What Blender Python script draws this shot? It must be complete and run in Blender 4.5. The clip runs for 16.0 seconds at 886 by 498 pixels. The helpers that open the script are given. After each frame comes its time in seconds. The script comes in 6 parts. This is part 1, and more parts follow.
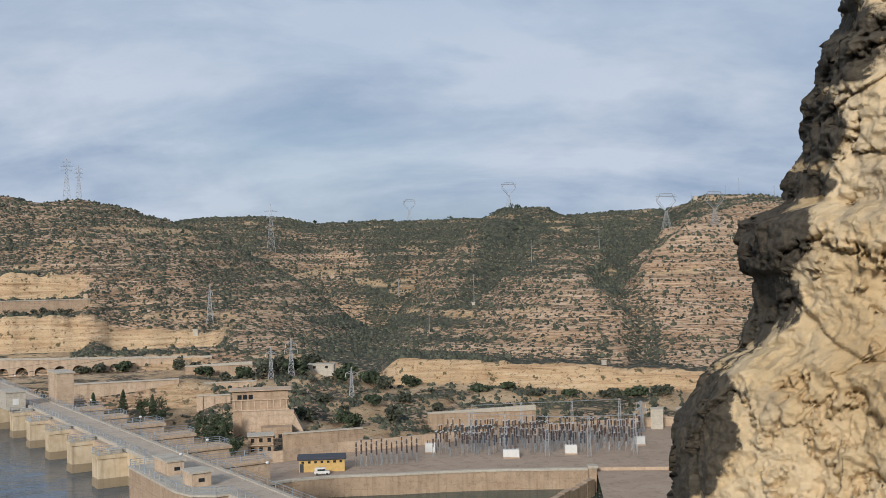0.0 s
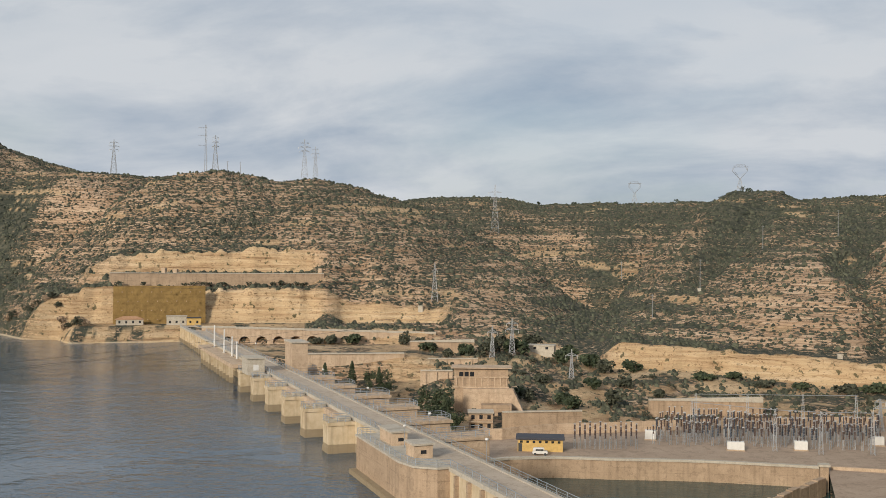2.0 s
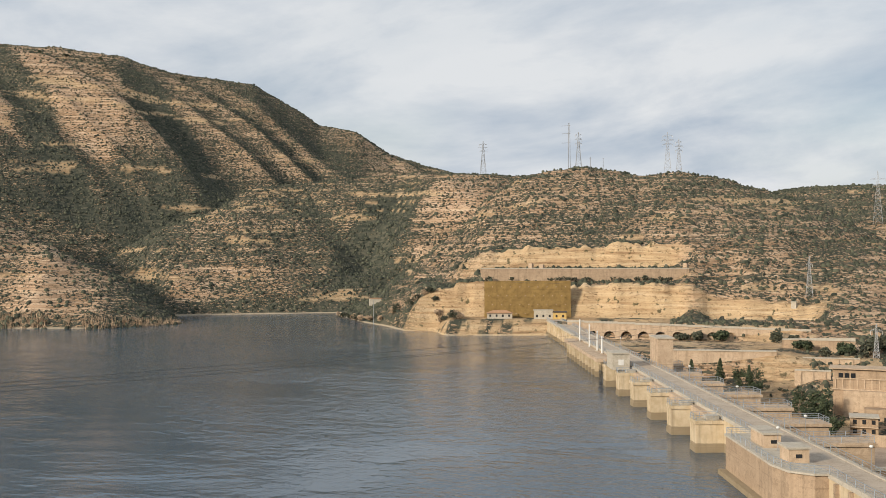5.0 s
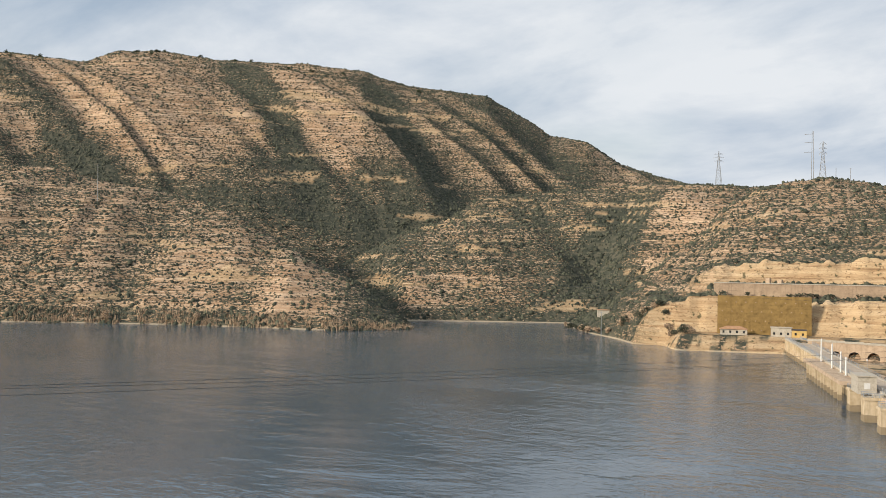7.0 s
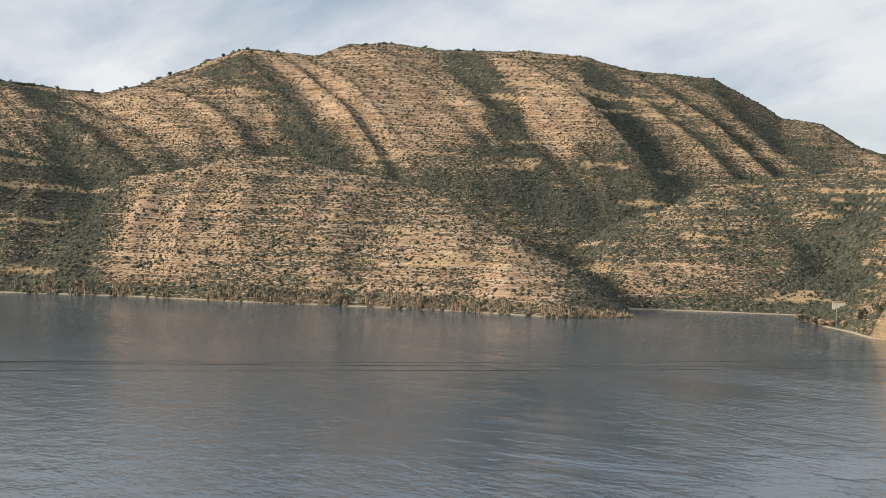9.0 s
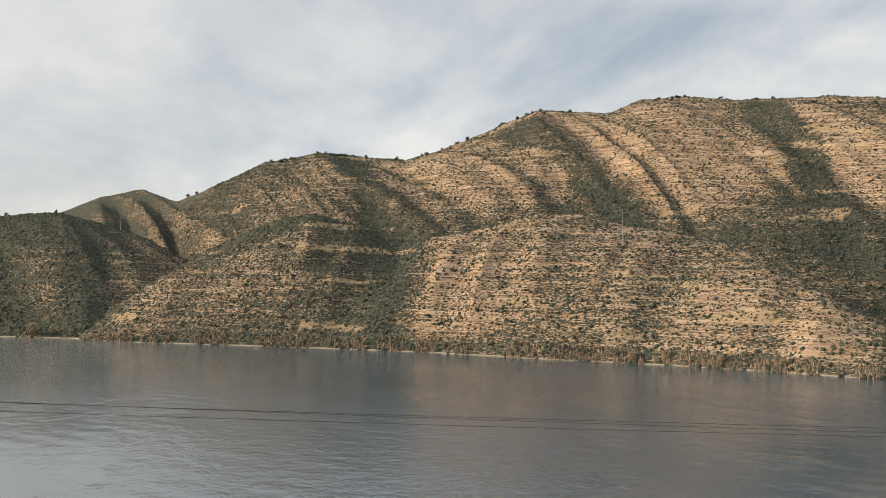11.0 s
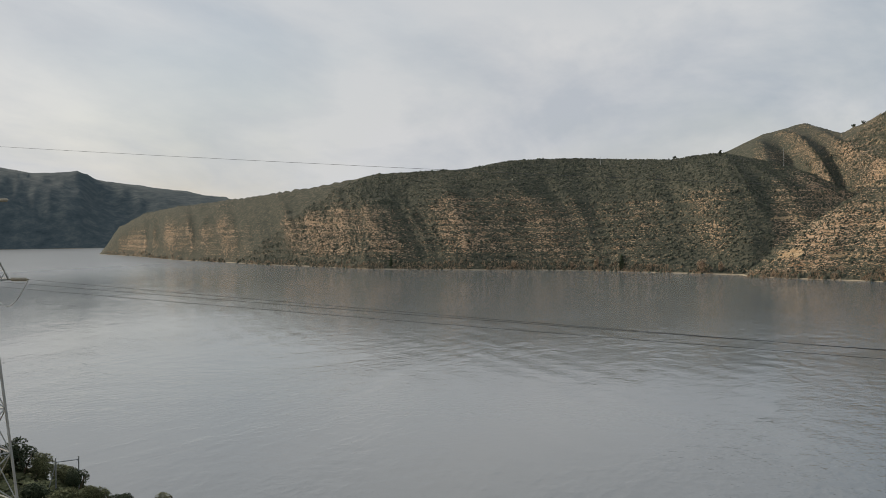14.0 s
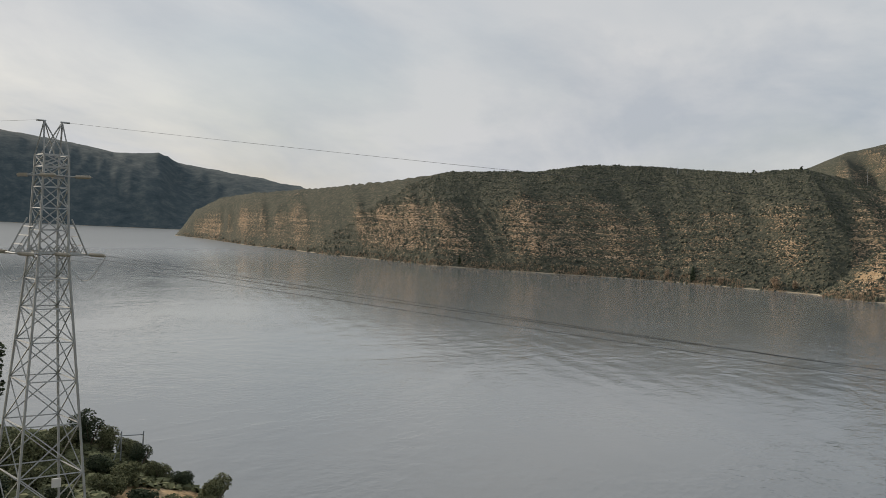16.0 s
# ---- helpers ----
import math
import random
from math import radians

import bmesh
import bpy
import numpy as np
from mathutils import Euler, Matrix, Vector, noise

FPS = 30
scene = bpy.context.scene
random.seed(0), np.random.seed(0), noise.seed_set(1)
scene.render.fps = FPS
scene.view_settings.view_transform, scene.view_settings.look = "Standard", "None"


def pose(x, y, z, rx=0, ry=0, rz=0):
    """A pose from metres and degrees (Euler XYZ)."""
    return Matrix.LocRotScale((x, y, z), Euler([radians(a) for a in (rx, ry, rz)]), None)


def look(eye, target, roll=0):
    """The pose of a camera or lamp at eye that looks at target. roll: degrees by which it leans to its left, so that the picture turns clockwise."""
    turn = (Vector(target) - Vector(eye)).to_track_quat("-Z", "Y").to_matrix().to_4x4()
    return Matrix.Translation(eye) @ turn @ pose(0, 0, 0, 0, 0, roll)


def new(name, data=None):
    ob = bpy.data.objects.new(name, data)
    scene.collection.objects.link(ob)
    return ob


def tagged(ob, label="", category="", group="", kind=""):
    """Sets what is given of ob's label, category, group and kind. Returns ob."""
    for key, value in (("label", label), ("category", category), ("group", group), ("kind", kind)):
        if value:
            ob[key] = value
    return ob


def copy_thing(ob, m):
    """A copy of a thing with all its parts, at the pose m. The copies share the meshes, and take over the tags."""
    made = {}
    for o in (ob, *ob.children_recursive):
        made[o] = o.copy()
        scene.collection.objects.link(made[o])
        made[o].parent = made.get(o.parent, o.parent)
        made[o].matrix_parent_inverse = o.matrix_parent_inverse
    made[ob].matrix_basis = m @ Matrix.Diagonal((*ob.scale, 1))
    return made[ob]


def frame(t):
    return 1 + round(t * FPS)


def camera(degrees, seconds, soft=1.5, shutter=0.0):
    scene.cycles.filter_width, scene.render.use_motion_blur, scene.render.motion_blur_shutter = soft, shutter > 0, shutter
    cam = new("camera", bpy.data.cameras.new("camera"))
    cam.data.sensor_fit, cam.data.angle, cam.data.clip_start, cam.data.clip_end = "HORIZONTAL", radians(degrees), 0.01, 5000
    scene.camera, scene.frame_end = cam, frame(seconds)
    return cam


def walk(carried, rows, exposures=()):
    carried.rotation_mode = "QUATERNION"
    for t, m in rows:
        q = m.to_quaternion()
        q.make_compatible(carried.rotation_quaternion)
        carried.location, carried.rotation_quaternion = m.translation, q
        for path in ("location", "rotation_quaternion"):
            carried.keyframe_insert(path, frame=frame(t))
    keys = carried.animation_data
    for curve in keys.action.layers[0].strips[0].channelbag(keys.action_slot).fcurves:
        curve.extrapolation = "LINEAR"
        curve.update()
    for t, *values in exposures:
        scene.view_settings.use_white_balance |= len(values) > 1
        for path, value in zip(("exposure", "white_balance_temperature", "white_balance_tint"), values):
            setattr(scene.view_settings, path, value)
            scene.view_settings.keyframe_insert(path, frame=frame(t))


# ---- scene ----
# ---- the camera: one stand on a cliff path, turning to the left ----
EYE = 40.0
cam = camera(46.75, 16.0, soft=0.75)
ROWS = [
    (0.0, 91.39, 1.05, 0.01),
    (0.5, 91.06, -0.20, 3.31),
    (1.0, 90.94, -0.36, 6.14),
    (1.5, 90.68, -0.38, 9.04),
    (2.0, 90.43, -0.41, 12.39),
    (2.5, 90.45, -0.25, 16.16),
    (3.0, 90.23, -0.10, 19.31),
    (3.5, 89.88, -0.12, 22.42),
    (4.0, 89.84, -0.02, 25.85),
    (4.5, 89.96, 0.17, 29.20),
    (7.0, 90.61, -0.90, 45.23),
    (7.5, 90.52, -1.25, 48.11),
    (8.0, 90.02, -1.06, 50.80),
    (8.5, 89.53, -1.20, 53.90),
    (11.0, 92.51, -0.88, 73.83),
    (11.5, 92.61, -0.32, 78.11),
    (12.0, 92.14, 0.17, 84.42),
    (12.5, 91.04, -0.02, 92.92),
    (13.0, 90.34, -0.40, 99.77),
    (13.5, 89.70, 0.09, 105.32),
    (14.0, 88.88, 0.58, 109.77),
    (14.5, 88.22, -0.11, 113.67),
    (15.0, 88.01, -1.96, 117.53),
    (15.5, 88.29, -3.22, 117.90),
    (16.0, 88.76, -2.74, 113.71),
]
walk(cam, [(t, pose(0.03, 0.03, EYE, rx, ry, rz)) for t, rx, ry, rz in ROWS],
     exposures=[(0.0, -0.22, 5700, 10), (1.0, -0.2, 5850, 10), (1.7, -0.17, 6300, 10), (3.5, -0.03, 6480, 10), (4.7, 0.08, 6550, 10), (7.0, 0.22, 6450, 10), (8.7, 0.24, 6500, 10),
                (11.0, 0.2, 6900, 10), (12.5, 0.06, 6650, 10), (13.5, -0.08, 6600, 10), (16.0, -0.12, 6600, 10)])

# ---- light ----
SUN_AZ, SUN_EL = 163.0, 21.0      # degrees, to the left of ahead
def heading(az):
    """The level direction az degrees to the left of the first view."""
    return Vector((-math.sin(radians(az)), math.cos(radians(az)), 0))
def spot(az, r, z=0.0):
    """A place r metres from the camera's stand."""
    return heading(az) * r + Vector((0, 0, z))
sun_data = bpy.data.lights.new("sun", "SUN")
sun_data.energy, sun_data.angle, sun_data.color = 4.2, radians(8), (1.0, 0.87, 0.70)
sun = new("sun", sun_data)
sun.matrix_world = look(spot(SUN_AZ, 300, 40 + 300 * math.tan(radians(SUN_EL))), (0, 0, 40))

def make_world():
    world = bpy.data.worlds.new("sky")
    scene.world = world
    world.use_nodes = True
    nt = world.node_tree
    nd, ln = nt.nodes, nt.links
    bg = nd["Background"]
    sky = nd.new("ShaderNodeTexSky")
    sky.sky_type, sky.sun_disc = "NISHITA", False
    sky.sun_elevation, sky.sun_rotation = radians(SUN_EL), radians(-SUN_AZ)
    sky.air_density, sky.dust_density = 1.0, 1.5
    tc = nd.new("ShaderNodeTexCoord")
    sep = nd.new("ShaderNodeSeparateXYZ")
    ln.new(tc.outputs["Generated"], sep.inputs[0])
    # cloud sheet: directions laid out on a level ceiling
    zc = nd.new("ShaderNodeMath"); zc.operation = "MAXIMUM"; zc.inputs[1].default_value = 0.0
    ln.new(sep.outputs["Z"], zc.inputs[0])
    za = nd.new("ShaderNodeMath"); za.operation = "ADD"; za.inputs[1].default_value = 0.30
    ln.new(zc.outputs[0], za.inputs[0])
    comb = nd.new("ShaderNodeCombineXYZ")
    for i, ax in enumerate("XY"):
        dv = nd.new("ShaderNodeMath"); dv.operation = "DIVIDE"
        ln.new(sep.outputs[ax], dv.inputs[0]); ln.new(za.outputs[0], dv.inputs[1])
        ln.new(dv.outputs[0], comb.inputs[i])
    mp = nd.new("ShaderNodeMapping"); mp.inputs["Rotation"].default_value = (0, 0, radians(35)); mp.inputs["Scale"].default_value = (0.75, 1.0, 1.0)
    ln.new(comb.outputs[0], mp.inputs[0])
    n1 = nd.new("ShaderNodeTexNoise"); n1.inputs["Scale"].default_value = 1.2; n1.inputs["Detail"].default_value = 7; n1.inputs["Roughness"].default_value = 0.52; n1.inputs["Distortion"].default_value = 0.15
    ln.new(mp.outputs[0], n1.inputs["Vector"])
    n2 = nd.new("ShaderNodeTexNoise"); n2.inputs["Scale"].default_value = 2.0; n2.inputs["Detail"].default_value = 8; n2.inputs["Roughness"].default_value = 0.58; n2.inputs["Distortion"].default_value = 0.25
    mp2 = nd.new("ShaderNodeMapping"); mp2.inputs["Location"].default_value = (3.1, 7.7, 0); mp2.inputs["Scale"].default_value = (0.8, 1.1, 1)
    ln.new(comb.outputs[0], mp2.inputs[0]); ln.new(mp2.outputs[0], n2.inputs["Vector"])
    cover = nd.new("ShaderNodeValToRGB")
    cover.color_ramp.elements[0].position, cover.color_ramp.elements[0].color = 0.33, (0.62, 0.62, 0.62, 1)
    cover.color_ramp.elements[1].position, cover.color_ramp.elements[1].color = 0.55, (1, 1, 1, 1)
    ln.new(n1.outputs["Fac"], cover.inputs[0])
    shade = nd.new("ShaderNodeValToRGB")
    e = shade.color_ramp.elements
    e[0].position, e[0].color = 0.40, (7.1, 7.35, 7.6, 1)
    e[1].position, e[1].color = 0.66, (4.0, 4.75, 5.7, 1)
    ln.new(n2.outputs["Fac"], shade.inputs[0])
    # thin cloud glows towards the sun
    gl = nd.new("ShaderNodeVectorMath"); gl.operation = "DOT_PRODUCT"
    s = (heading(SUN_AZ) * math.cos(radians(SUN_EL)) + Vector((0, 0, math.sin(radians(SUN_EL)))))
    gl.inputs[1].default_value = s
    ln.new(tc.outputs["Generated"], gl.inputs[0])
    gr = nd.new("ShaderNodeMapRange"); gr.inputs["From Min"].default_value = -0.2; gr.inputs["From Max"].default_value = 1.0
    gr.inputs["To Min"].default_value = 0.97; gr.inputs["To Max"].default_value = 1.08
    ln.new(gl.outputs["Value"], gr.inputs["Value"])
    sc = nd.new("ShaderNodeVectorMath"); sc.operation = "SCALE"
    ln.new(shade.outputs["Color"], sc.inputs[0]); ln.new(gr.outputs[0], sc.inputs["Scale"])
    # a smooth, high veil up the valley, where the cloud thins to streaks
    up = nd.new("ShaderNodeVectorMath"); up.operation = "DOT_PRODUCT"
    up.inputs[1].default_value = heading(128)
    ln.new(tc.outputs["Generated"], up.inputs[0])
    veil = nd.new("ShaderNodeMapRange"); veil.interpolation_type = "SMOOTHSTEP"
    veil.inputs["From Min"].default_value, veil.inputs["From Max"].default_value = 0.55, 0.95
    veil.inputs["To Max"].default_value = 0.5
    ln.new(up.outputs["Value"], veil.inputs["Value"])
    flat = nd.new("ShaderNodeMixRGB"); flat.inputs["Color2"].default_value = (6.0, 6.0, 6.1, 1)
    ln.new(veil.outputs[0], flat.inputs["Fac"]); ln.new(sc.outputs[0], flat.inputs["Color1"])
    mix = nd.new("ShaderNodeMixRGB")
    ln.new(cover.outputs["Color"], mix.inputs["Fac"])
    ln.new(sky.outputs["Color"], mix.inputs["Color1"]); ln.new(flat.outputs[0], mix.inputs["Color2"])
    ln.new(mix.outputs[0], bg.inputs["Color"])
    bg.inputs["Strength"].default_value = 0.1
make_world()

# ---- materials ----
def material(name, rough=0.9, metal=0.0, spec=0.3):
    m = bpy.data.materials.new(name)
    m.use_nodes = True
    b = m.node_tree.nodes["Principled BSDF"]
    b.inputs["Roughness"].default_value, b.inputs["Metallic"].default_value = rough, metal
    b.inputs["Specular IOR Level"].default_value = spec
    return m, m.node_tree.nodes, m.node_tree.links, b

def noise_node(nd, ln, vec, scale, detail=4, rough=0.55, distort=0.0):
    n = nd.new("ShaderNodeTexNoise")
    n.inputs["Scale"].default_value, n.inputs["Detail"].default_value = scale, detail
    n.inputs["Roughness"].default_value, n.inputs["Distortion"].default_value = rough, distort
    ln.new(vec, n.inputs["Vector"])
    return n.outputs["Fac"]

def ramp(nd, ln, fac, *stops):
    r = nd.new("ShaderNodeValToRGB")
    el = r.color_ramp.elements
    while len(el) < len(stops):
        el.new(0.5)
    for e, (p, c) in zip(el, stops):
        e.position = p
        e.color = (*c, 1) if isinstance(c, tuple) else (c, c, c, 1)
    ln.new(fac, r.inputs[0])
    return r.outputs["Color"]

def mixed(nd, ln, fac, a, b, kind="MIX"):
    m = nd.new("ShaderNodeMixRGB")
    m.blend_type = kind
    for i, v in ((0, fac), (1, a), (2, b)):
        if isinstance(v, tuple):
            m.inputs[i].default_value = (*v, 1)
        elif isinstance(v, (int, float)):
            m.inputs[i].default_value = v
        else:
            ln.new(v, m.inputs[i])
    return m.outputs[0]

def maths(nd, ln, op, a, b=0.0):
    m = nd.new("ShaderNodeMath")
    m.operation = op
    for i, v in ((0, a), (1, b)):
        if isinstance(v, (int, float)):
            m.inputs[i].default_value = v
        else:
            ln.new(v, m.inputs[i])
    return m.outputs[0]

def bumped(nd, ln, b, height, strength, distance):
    n = nd.new("ShaderNodeBump")
    n.inputs["Strength"].default_value, n.inputs["Distance"].default_value = strength, distance
    ln.new(height, n.inputs["Height"])
    ln.new(n.outputs[0], b.inputs["Normal"])

def place_of(nd, ln, scale=(1, 1, 1)):
    g = nd.new("ShaderNodeNewGeometry")
    m = nd.new("ShaderNodeMapping")
    m.inputs["Scale"].default_value = scale
    ln.new(g.outputs["Position"], m.inputs[0])
    return m.outputs[0]

def weathered(name, light, dark, scale=0.5, rough=0.9, bump=0.02, streaks=0.0, spec=0.25):
    """Stone, concrete or plaster: two tones, fine grain, and rain streaks."""
    m, nd, ln, b = material(name, rough, 0, spec)
    p = place_of(nd, ln)
    big = noise_node(nd, ln, p, scale, 5, 0.6)
    fine = noise_node(nd, ln, p, scale * 14, 4, 0.6)
    col = mixed(nd, ln, ramp(nd, ln, big, (0.32, 0.0), (0.68, 1.0)), dark, light)
    col = mixed(nd, ln, 0.35, col, ramp(nd, ln, fine, (0.3, tuple(v * 0.7 for v in dark)), (0.7, light)))
    peel = noise_node(nd, ln, p, scale * 2.6, 6, 0.7, 0.4)
    col = mixed(nd, ln, ramp(nd, ln, peel, (0.54, 0.0), (0.57, 0.45)), col, tuple(v * 0.72 for v in dark))
    if streaks:
        lift = noise_node(nd, ln, place_of(nd, ln, (0.01, 0.01, 0.75)), 1.0, 2, 0.5)
        col = mixed(nd, ln, ramp(nd, ln, lift, (0.49, 0.0), (0.50, 0.4), (0.51, 0.0)), col, tuple(v * 0.5 for v in dark))
        st = noise_node(nd, ln, place_of(nd, ln, (0.9, 0.9, 0.05)), 0.9, 4, 0.6)
        col = mixed(nd, ln, ramp(nd, ln, st, (0.50, 0.0), (0.72, streaks)), col, tuple(v * 0.42 for v in dark))
    ln.new(col, b.inputs["Base Color"])
    bumped(nd, ln, b, fine, 0.6, bump)
    return m

def painted(name, colour, rough=0.6, metal=0.0, vary=0.12):
    m, nd, ln, b = material(name, rough, metal, 0.4)
    n = noise_node(nd, ln, place_of(nd, ln), 1.3, 5, 0.6)
    ln.new(ramp(nd, ln, n, (0.3, tuple(v * (1 - vary * 2) for v in colour)), (0.7, colour)), b.inputs["Base Color"])
    return m

def make_hill_material():
    """Dry limestone slope: strata, scree and scattered scrub; the mesh says how green a place is."""
    m, nd, ln, b = material("dry_hillside", 0.95, 0, 0.1)
    p = place_of(nd, ln)
    at = nd.new("ShaderNodeAttribute"); at.attribute_name = "green"
    green = at.outputs["Fac"]
    ab = nd.new("ShaderNodeAttribute"); ab.attribute_name = "bare"
    bare = ab.outputs["Fac"]
    strata = noise_node(nd, ln, place_of(nd, ln, (0.006, 0.006, 0.30)), 1.0, 5, 0.7, 0.6)
    soil_n = noise_node(nd, ln, p, 0.04, 6, 0.65)
    soil = ramp(nd, ln, soil_n, (0.3, (0.27, 0.165, 0.095)), (0.52, (0.40, 0.268, 0.168)), (0.75, (0.47, 0.345, 0.24)))
    soil = mixed(nd, ln, ramp(nd, ln, strata, (0.53, 0.0), (0.60, 0.55)), soil, (0.54, 0.385, 0.25))
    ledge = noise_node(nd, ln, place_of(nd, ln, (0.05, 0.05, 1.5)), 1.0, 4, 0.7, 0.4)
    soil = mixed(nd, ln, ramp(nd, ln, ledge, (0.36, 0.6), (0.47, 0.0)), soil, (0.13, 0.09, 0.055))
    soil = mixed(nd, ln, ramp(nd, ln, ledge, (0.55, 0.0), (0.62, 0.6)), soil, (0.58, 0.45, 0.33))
    # thin hard beds: a pale lip, and undercut shade painted as a dark line
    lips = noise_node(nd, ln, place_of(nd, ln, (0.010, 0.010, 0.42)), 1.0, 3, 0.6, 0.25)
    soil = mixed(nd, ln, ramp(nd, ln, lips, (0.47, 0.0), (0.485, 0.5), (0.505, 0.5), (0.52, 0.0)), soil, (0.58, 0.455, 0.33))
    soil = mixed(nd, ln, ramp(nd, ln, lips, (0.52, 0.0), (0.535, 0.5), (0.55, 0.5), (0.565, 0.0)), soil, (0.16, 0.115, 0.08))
    # scrub grows in broken rows along the beds
    rows = noise_node(nd, ln, place_of(nd, ln, (0.40, 0.40, 1.0)), 1.0, 3, 0.6, 0.35)
    grain = noise_node(nd, ln, place_of(nd, ln, (0.7, 0.7, 1.1)), 1.8, 3, 0.65)
    clump = noise_node(nd, ln, p, 0.022, 4, 0.6)
    dens = maths(nd, ln, "ADD", maths(nd, ln, "MULTIPLY", green, 0.26), maths(nd, ln, "MULTIPLY", clump, 0.20))
    dens = maths(nd, ln, "SUBTRACT", dens, maths(nd, ln, "MULTIPLY", ramp(nd, ln, strata, (0.46, 0.0), (0.62, 1.0)), 0.08))
    lim = maths(nd, ln, "ADD", maths(nd, ln, "ADD", rows, maths(nd, ln, "MULTIPLY", grain, 0.35)), dens)
    bush = ramp(nd, ln, lim, (0.81, 0.0), (0.85, 1.0))
    vo = nd.new("ShaderNodeTexVoronoi"); vo.inputs["Scale"].default_value = 0.4
    ln.new(p, vo.inputs["Vector"])
    vsep = nd.new("ShaderNodeSeparateColor"); ln.new(vo.outputs["Color"], vsep.inputs[0])
    leaf = ramp(nd, ln, vsep.outputs[1], (0.0, (0.038, 0.044, 0.035)), (0.6, (0.068, 0.071, 0.053)), (1.0, (0.110, 0.103, 0.074)))
    tuft = noise_node(nd, ln, p, 0.7, 5, 0.7)
    scrub = mixed(nd, ln, ramp(nd, ln, maths(nd, ln, "ADD", tuft, maths(nd, ln, "MULTIPLY", green, 0.2)), (0.52, 0.0), (0.70, 0.7)), soil, (0.15, 0.125, 0.078))
    scrub = mixed(nd, ln, bush, scrub, leaf)
    beds = noise_node(nd, ln, place_of(nd, ln, (0.03, 0.03, 0.55)), 1.0, 6, 0.7, 0.7)
    rock = ramp(nd, ln, beds, (0.30, (0.20, 0.12, 0.065)), (0.40, (0.41, 0.275, 0.155)), (0.52, (0.52, 0.375, 0.22)), (0.66, (0.60, 0.46, 0.30)))
    crack = noise_node(nd, ln, place_of(nd, ln, (0.5, 0.5, 0.8)), 1.0, 6, 0.75, 1.0)
    rock = mixed(nd, ln, ramp(nd, ln, crack, (0.36, 0.9), (0.45, 0.0)), rock, (0.15, 0.09, 0.045))
    rock = mixed(nd, ln, ramp(nd, ln, noise_node(nd, ln, p, 0.28, 4, 0.6), (0.60, 0.0), (0.66, 0.85)), rock, (0.07, 0.068, 0.036))
    # far woodland, its colour shifted to blue-grey to paint in distance haze
    hazy_woods = ramp(nd, ln, noise_node(nd, ln, p, 0.03, 5, 0.7), (0.3, (0.034, 0.052, 0.062)), (0.5, (0.060, 0.080, 0.088)), (0.7, (0.105, 0.122, 0.120)))
    scrub = mixed(nd, ln, maths(nd, ln, "GREATER_THAN", green, 1.2), scrub, hazy_woods)
    lev = nd.new("ShaderNodeSeparateXYZ"); ln.new(p, lev.inputs[0])
    beach = ramp(nd, ln, maths(nd, ln, "MULTIPLY", maths(nd, ln, "ADD", lev.outputs[2], maths(nd, ln, "MULTIPLY", clump, 1.2)), 0.1), (0.0, 0.0), (0.02, 1.0), (0.11, 0.9), (0.14, 0.0))
    off = maths(nd, ln, "ADD", maths(nd, ln, "MULTIPLY", lev.outputs[0], 0.832), maths(nd, ln, "MULTIPLY", lev.outputs[1], 0.555))
    far_side = maths(nd, ln, "LESS_THAN", off, 60.0)
    scrub = mixed(nd, ln, maths(nd, ln, "MULTIPLY", beach, far_side), scrub, (0.36, 0.30, 0.22))
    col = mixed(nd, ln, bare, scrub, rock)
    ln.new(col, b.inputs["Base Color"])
    hgt = mixed(nd, ln, bare, mixed(nd, ln, 0.5, bush, strata), mixed(nd, ln, 0.5, crack, beds))
    bumped(nd, ln, b, hgt, 0.8, 1.6)
    return m

